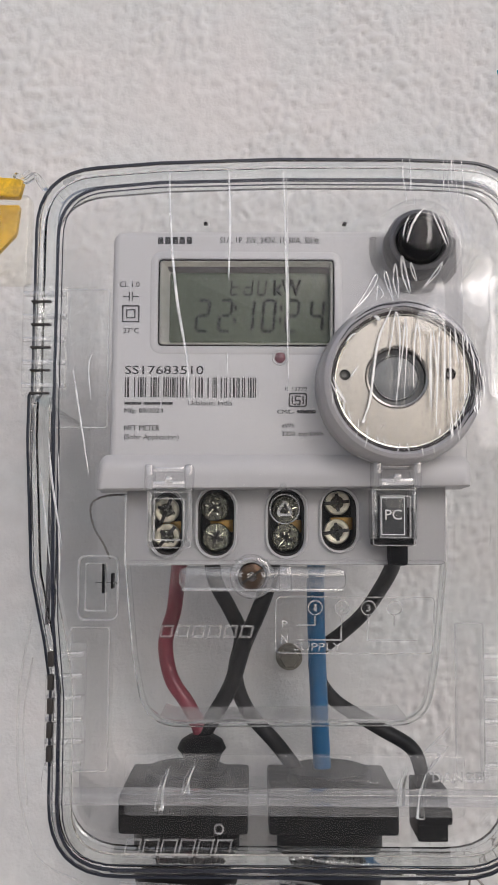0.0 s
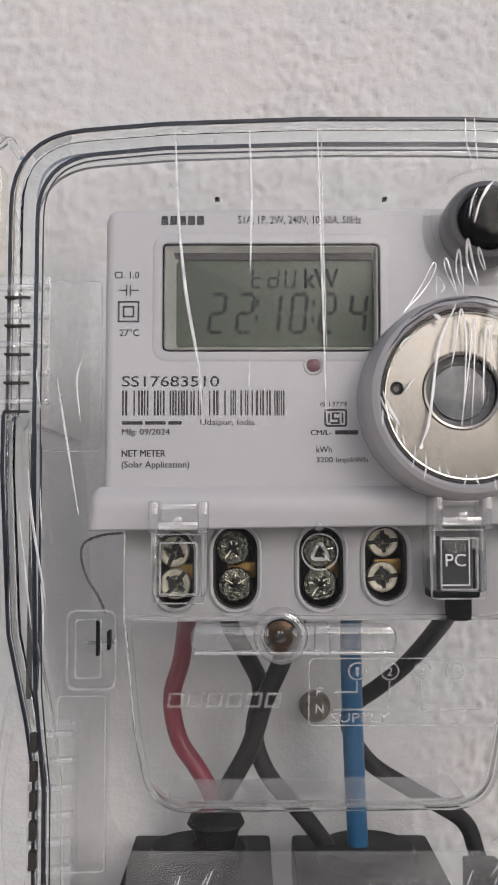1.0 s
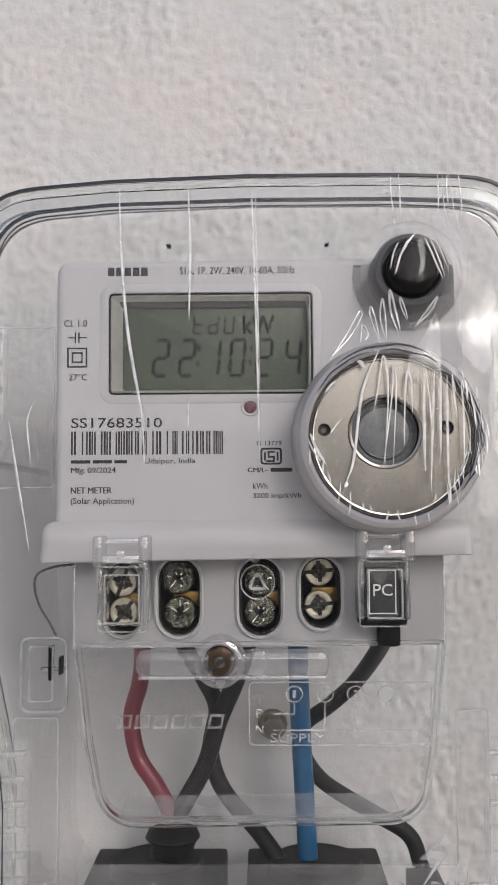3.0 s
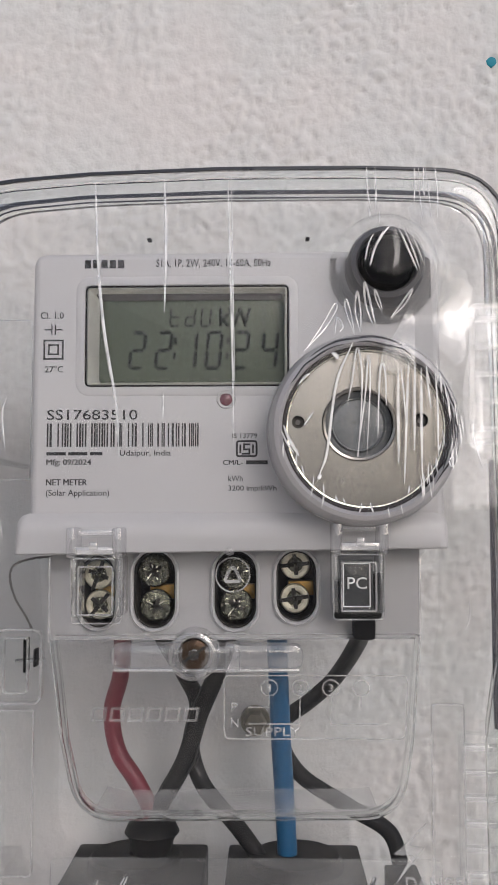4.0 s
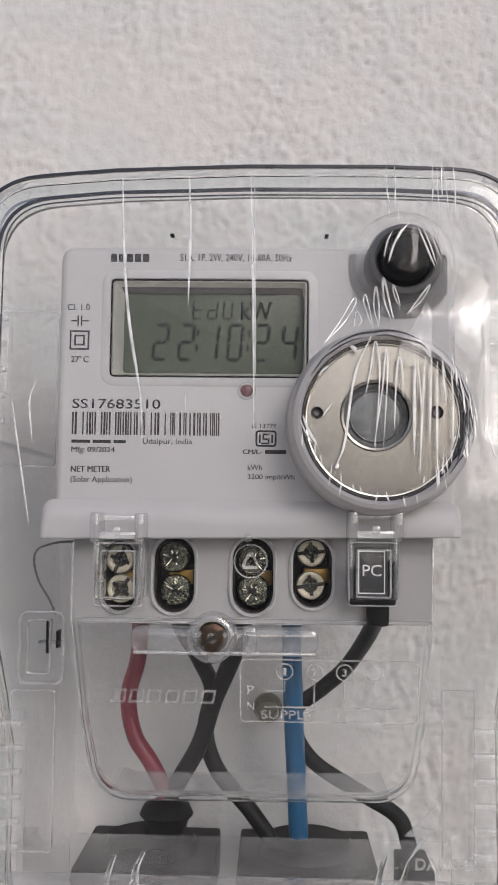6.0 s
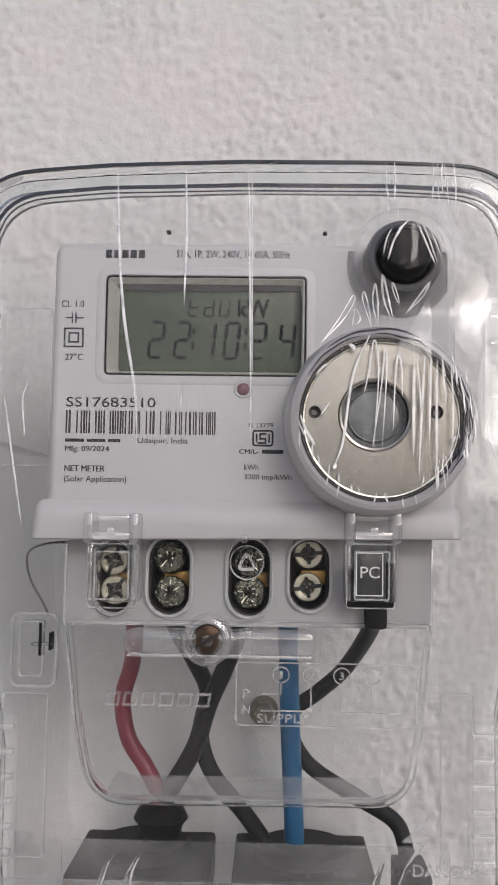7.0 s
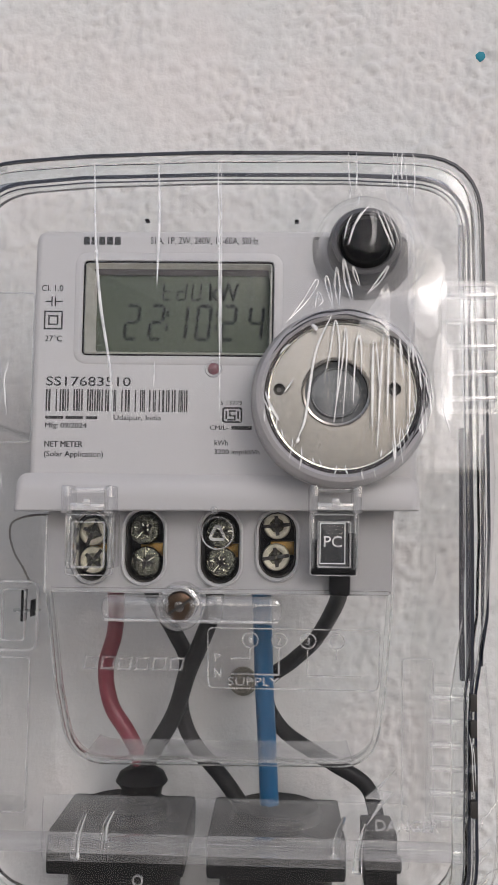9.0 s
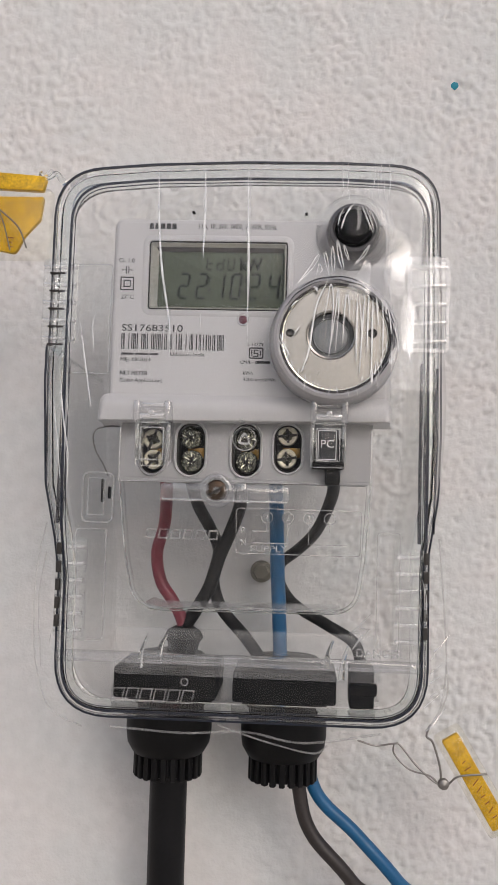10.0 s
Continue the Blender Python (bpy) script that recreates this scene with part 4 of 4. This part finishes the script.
part("insert", block(-58.5, -51.5, -90.5, -84, -46.2, -45.4, 0.2), RIM, capsule).visible_shadow = False
for ph in (0, math.pi):
    line = [(-50.5, -84, -17), (-55, -88, -17.4), (-59.4, -90, -19.2), (-60.4, -90, -23), (-58.8, -90, -28.5), (-56, -90, -33), (-54, -88, -38)]
    dense = smooth_line(line, 10)
    pts = [p + Vector((math.cos(k * 0.9 + ph), 0, math.sin(k * 0.9 + ph))) * 0.22 for k, p in enumerate(dense)]
    part("strand", tube(pts, 0.2, 6, 2), WIRE, capsule)

# ---- cables inside the box ----
def cable(name, points, radius, material, label):
    return tagged(part(name, tube(points, radius, 16, 8), material), label, "cable")


cable("red_cable", [(-33.5, -60, -38), (-36.0, -40, -49.3), (-37.8, -33, -60), (-40.9, -31, -72), (-38.6, -31, -85), (-32.2, -32, -94.5), (-27.3, -33, -104), (-24.5, -35, -118)], 2.9, RED, "red insulated cable bending down from the terminals")
cable("black_cable", [(-22.5, -60, -38), (-21.5, -36, -49), (-16.2, -30, -59.4), (-12.0, -27, -70), (-14.2, -26, -84), (-9.8, -28, -97), (2.2, -31, -110), (12, -35, -122)], 2.9, RUBBER, "black insulated cable crossing another")
cable("black_cable", [(-0.6, -62, -38), (-1.6, -40, -48.3), (-5.8, -36, -60.4), (-11.0, -33, -72.6), (-15.6, -32, -87.3), (-22.3, -32, -99.4), (-28.6, -34, -110), (-33, -35, -122)], 3.1, RUBBER, "black insulated cable crossing another")
cable("blue_cable", [(15.2, -62, -38), (15.4, -48, -48), (16.4, -42, -75), (17.8, -36, -100), (19.0, -35, -124)], 3.3, BLUE, "bright blue insulated cable hanging straight")
cable("black_lead", [(39.6, -86, -34), (39.8, -66, -43.5), (34.2, -42, -58.6), (26.0, -33, -68.0), (17.8, -30, -75), (17.0, -29, -83), (24.0, -30, -93.5), (40.0, -34, -102.5), (52.4, -35, -110), (56, -38, -120)], 2.7, RUBBER, "black lead curving from the plug behind the blue cable")

# ---- cable glands under the box ----
def gland(x, label):
    g = thing("cable_gland", (x, -36, -174), label, "cable gland", "cable glands under the box")
    part("lock_nut", block(x - 22.8, x + 22.8, -58, -14, -134.8, -121.0, 1.6), BLACK, g, "black square lock nut")
    part("collar", lathe([(0.05, -117), (14.5, -117), (15.5, -118), (16, -121), (0.05, -121)], x, 0, 36, cy=-36), BLACK, g)
    part("body", lathe([(0.05, -134.6), (19.4, -134.6), (19.6, -152), (18.8, -157.5), (16.4, -161.5), (15.2, -162.5), (0.05, -162.5)], x, 0, 48, cy=-36), BLACK, g)
    ring = part("clamp_ring", lathe([(0.05, -161.8), (13.4, -161.8), (13.4, -171), (11, -172), (0.05, -172)], x, 0, 40, cy=-36), BLACK, g, "ridged black clamping ring")
    for k in range(22):
        a = 2 * math.pi * k / 22
        bm = block(-1.35, 1.35, -15.7, -12.7, -172.5, -161.5, 0.5, 1)
        for v in bm.verts:
            v.co.x, v.co.y = x + v.co.x * math.cos(a) - v.co.y * math.sin(a), -36 + v.co.x * math.sin(a) + v.co.y * math.cos(a)
        part("tooth", bm, BLACK, ring)
    return g


gland(-31.6, "black plastic cable gland with a thick black cable")
sleeve = thing("cable_sleeve", (-26.5, -34, -118), "black rubber sleeve round the cables above the gland", "sleeve")
part("body", lathe([(0.05, -105.6), (4.5, -105.4), (7.8, -107.4), (9.2, -110.4), (7.4, -112.6), (6.4, -118), (0.05, -118)], -26.5, 0, 28, cy=-34), BLACK, sleeve)
gland(21.2, "black plastic cable gland with a black and a blue cable")
cable("main_cable", [(-30.8, -36, -150), (-31.0, -36, -178), (-31.0, -35, -222), (-31, -30, -300), (-33, -22, -600), (-33, -16, -1498)], 8.6, RUBBER, "thick black mains cable running down the wall")
cable("outgoing_black_cable", [(26.5, -38, -150), (29.0, -36, -177), (35.0, -36, -196), (54.0, -35, -217), (76, -24, -252), (110, -14, -420), (120, -10, -1498)], 3.2, surface("brown black sheath", (0.022, 0.017, 0.016), 0.5, vary=0.3), "brownish black cable running down the wall")
cable("outgoing_blue_cable", [(29.5, -33, -150), (36.5, -33, -178), (55.0, -33, -196), (75.0, -32, -217), (105, -20, -256), (150, -12, -420), (160, -10, -1498)], 3.1, BLUE, "blue cable curving away down the wall")
hook = thing("black_latch", (54.5, -70, -131), "small black plastic latch on the floor of the box", "latch")
part("body", block(49.5, 59.8, -64, -44, -134.6, -117, 0.8), BLACK, hook)
part("tongue", block(48.8, 61.0, -66.5, -62, -128.5, -123, 1.4), BLACK, hook)

# ---- tags ----
def tag(at, w, h, tilt, y, label, pouch):
    g = thing("tag", (at[0], y, at[1]), label, "tag", "yellow tags")
    c, s = math.cos(radians(tilt)), math.sin(radians(tilt))

    def put(loop):
        return [(at[0] + u * c - v * s, at[1] + u * s + v * c) for u, v in loop]
    shape = box2(-w / 2, w / 2, -h / 2, h / 2, 1.2) if tilt else rounded([(-w / 2, -h * 0.36, 2), (w * 0.08, -h / 2, 3), (w * 0.2, -h * 0.2, 4), (w * 0.42, h * 0.1, 3), (w * 0.46, h / 2, 1), (-w / 2, h / 2, 1)], 5)
    part("plate", slab(put(shape), y - 1.2, y + 1.2, 0.4), YELLOW, g)
    bm = bmesh.new()
    ink = random.Random(int(w * 10))
    for k in range(9 if tilt else 3):
        v, half, slope = -h * 0.38 + k * h * 0.075, ink.uniform(0.8, 1.8), ink.uniform(-0.8, 0.8)
        lo = put([(-half, v - slope), (half, v + slope), (half, v + slope + 0.45), (-half, v - slope + 0.45)])
        join(bm, loft([(lo, y - 1.35), (lo, y - 1.2)]))
    part("writing", bm, surface("faded brown ink", (0.22, 0.07, 0.01), 0.6), g, "faded plain bars", smooth=False)
    if pouch:
        part("pouch", slab(put(box2(-w / 2 - 2.5, w / 2 + 2.5, -h / 2 - 2, h / 2 + 3, 2)), y - 3, y + 3, 1.2), POUCH, g).visible_shadow = False
    return g


tag((105.5, -166), 8.0, 44, 31, -50, "yellow plastic tag hanging tilted on a sealing wire", True)
t2 = tag((-100, 67.5), 30, 25, 0, -88, "yellow paper tag in a clear pouch beside the box", True)
part("upper_slip", slab(rounded([(-115, 83.5, 1), (-86.5, 82.2, 1), (-85, 88.6, 1), (-115, 91, 1)], 3), -90, -87, 0.4), YELLOW, t2)
part("thread", tube([(-112, -91.6, 79), (-104, -91.8, 73), (-96, -91.8, 66), (-92, -91.6, 57)], 0.35, 6), WIRE, t2)
part("thread", tube([(-112, -91.8, 72), (-107, -91.8, 76), (-102.5, -91.8, 68), (-99, -91.6, 56)], 0.3, 6), WIRE, t2)
part("tie", tube([(-88, -89, 90), (-84.5, -90, 88), (-82, -86, 91), (-80, -80, 89)], 1.3, 8), RIM, t2).visible_shadow = False
wire = thing("seal_wire", (75, -50, -160), "thin grey sealing wire looped between box and tag", "wire")
part("strand", tube([(54, -52, -150), (62, -50, -152.4), (70, -50, -151.2), (73, -50, -152), (80, -51, -160), (88, -52, -166.5), (93, -53, -167), (98, -54, -163), (110, -54, -161.5)], 0.45, 8), WIRE, wire)
part("strand", tube([(70, -50, -151), (70.5, -49, -156), (77, -50, -162), (86, -52, -164), (90, -52, -168)], 0.4, 8), WIRE, wire)
part("strand", tube([(86, -48, -143), (84, -52, -147), (87, -51, -150), (90, -52, -160), (90.5, -52, -168)], 0.5, 8), WIRE, wire)
part("knot", lathe([(0.05, -55), (2.2, -54), (2.6, -52), (1.6, -50)], 91.5, -167, 14), WIRE, wire)

# ---- teal paint spot on the wall ----
spot = rounded([(98.4, 169.6, 0.8), (100.2, 168.7, 0.8), (102.2, 170.4, 1), (101.6, 172.4, 1), (99.6, 172.8, 1), (98.0, 171.4, 0.8)], 4)
tagged(part("paint_spot", loft([(inset(spot, 0.3), -1.2), (spot, -1.0), (spot, 0.2)]), PAINT), "small teal spot of paint on the plaster", "paint spot")

# ---- the wrapping film stretched over the box, with its folds ----
def film_depth(x, z):
    """The depth of the film at (x, z) in front of the cover: flat, and drawn up like a tent over port ring and button."""
    d = np.hypot(x - PORT[0], z - PORT[1])
    e = np.hypot(x - KNOB[0], z - KNOB[1])
    steep = 0.58 - 0.18 * np.clip((x - PORT[0]) / np.maximum(d, 1.0), -0.4, 1.0)
    port = np.where(d < 23.5, -113.4 + 0.5 * np.cos(d / 23.5 * 1.5), -113.2 + steep * (d - 23.5))
    knob = np.where(e < 7, -114.0, -114.0 + (0.66 - 0.16 * np.clip((x - KNOB[0]) / np.maximum(e, 1.0), -0.4, 1.0)) * (e - 7))
    flat = -104.2 + 0 * x
    wing = -112.6 + 0.11 * (x - 60) + 0.165 * np.clip(z - 18, 0, None) + 0.22 * np.clip(z - 18, None, 0) + 0.45 * np.clip(-4 - z, 0, None) + 0.9 * np.clip(59 - x, 0, None)
    k = 0.9
    y = -np.log(np.exp(-(port + 110) / k) + np.exp(-(knob + 110) / k) + np.exp(-(flat + 110) / k) + np.exp(-(wing + 110) / k)) * k - 110
    return y


def film_sheet():
    xs, zs = np.arange(-92, 93, 0.8), np.arange(-146, 105, 1.6)
    X, Z = np.meshgrid(xs, zs)
    loop = np.array(BOX_OUT)
    nxt = np.roll(loop, -1, axis=0)
    near, inside = np.full(X.shape, 1e9), np.zeros(X.shape, bool)
    for (ax, az), (bx, bz) in zip(loop, nxt):
        L = max((bx - ax) ** 2 + (bz - az) ** 2, 1e-9)
        t = np.clip(((X - ax) * (bx - ax) + (Z - az) * (bz - az)) / L, 0, 1)
        near = np.minimum(near, np.hypot(X - ax - t * (bx - ax), Z - az - t * (bz - az)))
        if abs(bz - az) > 1e-9:
            cross = ((az > Z) != (bz > Z)) & (X < (bx - ax) * (Z - az) / (bz - az) + ax)
            inside ^= cross
    out = np.where(inside, -near, near)
    Y = film_depth(X, Z)
    Y = Y + np.where(out > -3, 24 * np.clip((out + 3) / 7.0, 0, 1) ** 1.6, 0)
    crease = np.zeros(X.shape)
    for j in range(X.shape[0]):
        for i in range(X.shape[1]):
            x, z = X[j, i], Z[j, i]
            crease[j, i] = noise.noise(Vector((x / 2.3, z / 38, 1.7))) + 0.6 * noise.noise(Vector((x / 14, z / 22, 4.1)))
    d = np.hypot(X - PORT[0], Z - PORT[1] - 12)
    Y = Y + crease * (0.10 + 0.34 * np.exp(-(d / 34) ** 4))
    keep = out < 3.2 + 2.0 * crease
    number = -np.ones(X.shape, int)
    number[keep] = np.arange(keep.sum())
    verts = [tuple(mm(x, y, z)) for x, y, z in zip(X[keep], Y[keep], Z[keep])]
    faces = []
    for j in range(X.shape[0] - 1):
        for i in range(X.shape[1] - 1):
            q = (number[j, i], number[j, i + 1], number[j + 1, i + 1], number[j + 1, i])
            if min(q) >= 0:
                faces.append(tuple(int(k) for k in q))
    me = bpy.data.meshes.new("sheet")
    me.from_pydata(verts, [], faces)
    me.polygons.foreach_set("use_smooth", [True] * len(me.polygons))
    me.materials.append(FILM)
    ob = new("sheet", me)
    ob.parent, ob.location = film, -PLACE[film.name]
    ob.visible_shadow = False


film = thing("wrapping_film", (0, -104, -135), "clear wrapping film stretched in creases over the meter box", "plastic film")
film_sheet()


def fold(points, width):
    """One crease of the film, its shine painted white: a slim flattened ridge that tapers at both ends."""
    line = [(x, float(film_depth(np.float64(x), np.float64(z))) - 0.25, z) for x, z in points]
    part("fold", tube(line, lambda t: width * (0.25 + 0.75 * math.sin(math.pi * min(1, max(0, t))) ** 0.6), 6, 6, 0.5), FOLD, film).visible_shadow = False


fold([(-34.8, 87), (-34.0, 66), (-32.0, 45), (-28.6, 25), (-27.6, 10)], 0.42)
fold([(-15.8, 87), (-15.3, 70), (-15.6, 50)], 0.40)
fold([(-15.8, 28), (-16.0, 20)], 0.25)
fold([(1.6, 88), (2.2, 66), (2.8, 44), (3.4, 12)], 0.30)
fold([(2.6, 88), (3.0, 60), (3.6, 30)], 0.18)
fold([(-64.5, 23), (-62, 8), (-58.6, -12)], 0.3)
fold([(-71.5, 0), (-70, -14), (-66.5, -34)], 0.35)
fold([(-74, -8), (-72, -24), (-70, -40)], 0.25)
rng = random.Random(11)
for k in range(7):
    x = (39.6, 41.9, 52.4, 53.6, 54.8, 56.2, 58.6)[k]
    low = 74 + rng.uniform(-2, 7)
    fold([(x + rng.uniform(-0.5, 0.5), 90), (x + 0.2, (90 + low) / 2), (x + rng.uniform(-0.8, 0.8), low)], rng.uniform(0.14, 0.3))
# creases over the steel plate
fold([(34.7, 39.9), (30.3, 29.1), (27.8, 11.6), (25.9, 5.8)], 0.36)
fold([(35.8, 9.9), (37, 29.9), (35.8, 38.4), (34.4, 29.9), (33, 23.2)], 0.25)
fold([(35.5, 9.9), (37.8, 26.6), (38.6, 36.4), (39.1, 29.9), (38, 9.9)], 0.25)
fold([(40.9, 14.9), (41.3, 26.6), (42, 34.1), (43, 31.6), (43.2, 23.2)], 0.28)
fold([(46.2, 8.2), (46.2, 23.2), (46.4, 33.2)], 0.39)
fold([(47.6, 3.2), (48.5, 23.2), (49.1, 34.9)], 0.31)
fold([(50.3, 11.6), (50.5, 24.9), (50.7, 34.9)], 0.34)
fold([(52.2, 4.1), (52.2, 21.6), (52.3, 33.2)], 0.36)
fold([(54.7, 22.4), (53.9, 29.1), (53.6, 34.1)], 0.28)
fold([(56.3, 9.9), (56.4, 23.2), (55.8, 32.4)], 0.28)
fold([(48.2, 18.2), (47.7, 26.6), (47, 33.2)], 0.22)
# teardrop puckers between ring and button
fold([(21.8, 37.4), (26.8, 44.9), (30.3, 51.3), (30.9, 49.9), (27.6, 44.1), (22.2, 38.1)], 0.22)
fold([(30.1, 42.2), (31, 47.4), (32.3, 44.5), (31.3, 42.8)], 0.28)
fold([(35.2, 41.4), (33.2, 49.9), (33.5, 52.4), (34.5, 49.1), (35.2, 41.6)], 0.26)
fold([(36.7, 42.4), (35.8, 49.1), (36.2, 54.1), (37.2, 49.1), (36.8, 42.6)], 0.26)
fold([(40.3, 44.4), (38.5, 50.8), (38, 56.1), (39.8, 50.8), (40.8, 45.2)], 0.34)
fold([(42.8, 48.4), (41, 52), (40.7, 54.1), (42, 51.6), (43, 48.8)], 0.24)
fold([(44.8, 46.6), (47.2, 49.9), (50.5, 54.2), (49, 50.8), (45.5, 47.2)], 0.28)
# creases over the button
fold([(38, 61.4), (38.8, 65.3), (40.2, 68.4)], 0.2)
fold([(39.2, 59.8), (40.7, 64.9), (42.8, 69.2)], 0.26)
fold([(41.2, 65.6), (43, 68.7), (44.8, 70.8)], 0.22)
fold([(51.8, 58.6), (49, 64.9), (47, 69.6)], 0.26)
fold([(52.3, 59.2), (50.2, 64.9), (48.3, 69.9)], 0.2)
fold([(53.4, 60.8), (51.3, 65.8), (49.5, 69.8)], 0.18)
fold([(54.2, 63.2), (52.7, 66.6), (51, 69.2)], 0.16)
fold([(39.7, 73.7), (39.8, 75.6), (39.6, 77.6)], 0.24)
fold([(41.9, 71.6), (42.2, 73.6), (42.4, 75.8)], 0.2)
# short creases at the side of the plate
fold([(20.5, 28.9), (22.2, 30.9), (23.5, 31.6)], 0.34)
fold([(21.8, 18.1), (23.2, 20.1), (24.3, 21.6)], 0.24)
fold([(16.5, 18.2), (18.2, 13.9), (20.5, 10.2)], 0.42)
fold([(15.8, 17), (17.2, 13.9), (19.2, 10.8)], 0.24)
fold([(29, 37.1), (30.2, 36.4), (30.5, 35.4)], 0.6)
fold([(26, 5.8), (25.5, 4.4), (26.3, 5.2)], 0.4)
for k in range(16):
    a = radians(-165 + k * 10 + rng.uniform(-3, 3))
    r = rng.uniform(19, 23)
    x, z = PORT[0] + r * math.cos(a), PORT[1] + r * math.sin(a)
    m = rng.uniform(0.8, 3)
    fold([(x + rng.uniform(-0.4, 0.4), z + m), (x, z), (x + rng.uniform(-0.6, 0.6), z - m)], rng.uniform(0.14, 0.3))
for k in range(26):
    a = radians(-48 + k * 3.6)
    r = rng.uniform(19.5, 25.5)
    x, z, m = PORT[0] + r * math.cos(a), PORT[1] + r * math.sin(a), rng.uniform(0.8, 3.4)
    fold([(x - 0.3, z + m), (x, z), (x + rng.uniform(-0.2, 0.5), z - m)], rng.choice((0.1, 0.14, 0.2, 0.3)))
for k in range(9):
    x = rng.uniform(-74, -58) if k < 5 else rng.uniform(62, 78)
    z = rng.uniform(-125, 60)
    fold([(x, z), (x + rng.uniform(-1.5, 1.5), z - 5), (x + rng.uniform(-2, 2), z - rng.uniform(8, 16))], rng.uniform(0.14, 0.3))


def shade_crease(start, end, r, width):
    """A dark reflection in the gathered film, painted as a smoky crease that runs round the port from one angle to
    another.
    """
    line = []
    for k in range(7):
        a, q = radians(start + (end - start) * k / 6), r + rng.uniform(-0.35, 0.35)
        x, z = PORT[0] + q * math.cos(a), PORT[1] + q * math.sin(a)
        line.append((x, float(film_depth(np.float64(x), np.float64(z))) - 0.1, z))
    part("crease", tube(line, lambda t: width * (0.2 + 0.8 * math.sin(math.pi * min(1, max(0, t))) ** 0.7), 6, 6, 0.5), REFLECTION_DARK, film, "dark reflection painted as a smoky crease").visible_shadow = False


# dark streaks of reflection painted round the port
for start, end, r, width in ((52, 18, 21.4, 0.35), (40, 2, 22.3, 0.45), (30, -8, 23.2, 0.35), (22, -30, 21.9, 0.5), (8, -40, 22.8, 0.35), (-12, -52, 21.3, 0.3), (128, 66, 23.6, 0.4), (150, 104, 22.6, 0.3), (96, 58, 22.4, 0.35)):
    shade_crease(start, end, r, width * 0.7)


def film_glare(points):
    """A patch of glare on the film, painted milky white: a thin curved leaf that follows the film."""
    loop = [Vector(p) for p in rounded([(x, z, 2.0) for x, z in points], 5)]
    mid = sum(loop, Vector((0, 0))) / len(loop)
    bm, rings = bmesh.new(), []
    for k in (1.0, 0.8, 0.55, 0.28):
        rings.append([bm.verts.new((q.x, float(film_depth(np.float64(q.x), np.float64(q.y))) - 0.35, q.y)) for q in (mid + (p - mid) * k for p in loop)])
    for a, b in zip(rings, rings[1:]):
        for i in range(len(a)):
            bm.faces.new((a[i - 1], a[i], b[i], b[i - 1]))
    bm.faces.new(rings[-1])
    part("film_glare", bm, GLARE, film, "whitish leaf painted for film glare").visible_shadow = False


film_glare([(60, 62), (66, 60), (68, 48), (63, 40), (57, 44), (58, 54)])
film_glare([(60.5, 55.8), (57.2, 49.1), (55.9, 44.9), (57.2, 39.1), (62.2, 33.2), (64.7, 36.6), (65.1, 48.2), (68, 55.8), (63.8, 58.7)])
film_glare([(65.1, 37.4), (68.8, 29.9), (68, 9.9), (63.8, 13.2), (63, 26.6)])
film_glare([(50.8, 51.8), (51.5, 44.9), (50.5, 32.4), (48.4, 33.2), (45.9, 31.6), (41.8, 33.2), (42.2, 37.4), (46.3, 43.2)])
film_glare([(45.9, 70.1), (47.2, 66.6), (46.8, 60.8), (45, 58.6), (45.8, 63.2), (45.2, 68.2)])
film_glare([(49.7, 78.2), (55.5, 78.2), (58.4, 69.1), (61, 60.8), (59.7, 56.6), (55.9, 59.9), (53.8, 66.6), (50.5, 71.6)])


def seam(points, width):
    """A loose edge of the film outside the box."""
    part("seam", tube(points, width, 6, 8, 0.5), SEAM, film).visible_shadow = False


seam([(-80, -84, -58), (-84, -82, -80), (-84.5, -80, -105), (-82, -80, -122), (-76, -80, -136), (-62, -82, -142)], 0.4)
seam([(-79, -86, -70), (-82, -84, -90), (-80.5, -82, -118)], 0.3)
seam([(84, -80, -60), (86.5, -80, -90), (88, -78, -112), (86, -76, -130), (80, -76, -140)], 0.4)
seam([(88, -78, -112), (90, -70, -124), (87, -62, -138)], 0.35)
seam([(-50, -84, -141), (-20, -82, -143), (6, -80, -142), (30, -78, -146), (62, -78, -141)], 0.5)
seam([(-6, -82, -139), (14, -74, -147), (34, -70, -152), (40, -72, -148)], 0.4)
seam([(-80, -90, 88), (-84, -88, 92), (-86.5, -88, 90)], 0.5)
for k in range(8):
    x, z = 82 + rng.uniform(-2, 5), -104 - k * 4.5
    seam([(x - 3, -84, z - 2), (x, -82, z), (x + rng.uniform(1, 4), -80, z + rng.uniform(1, 5))], rng.uniform(0.2, 0.5))
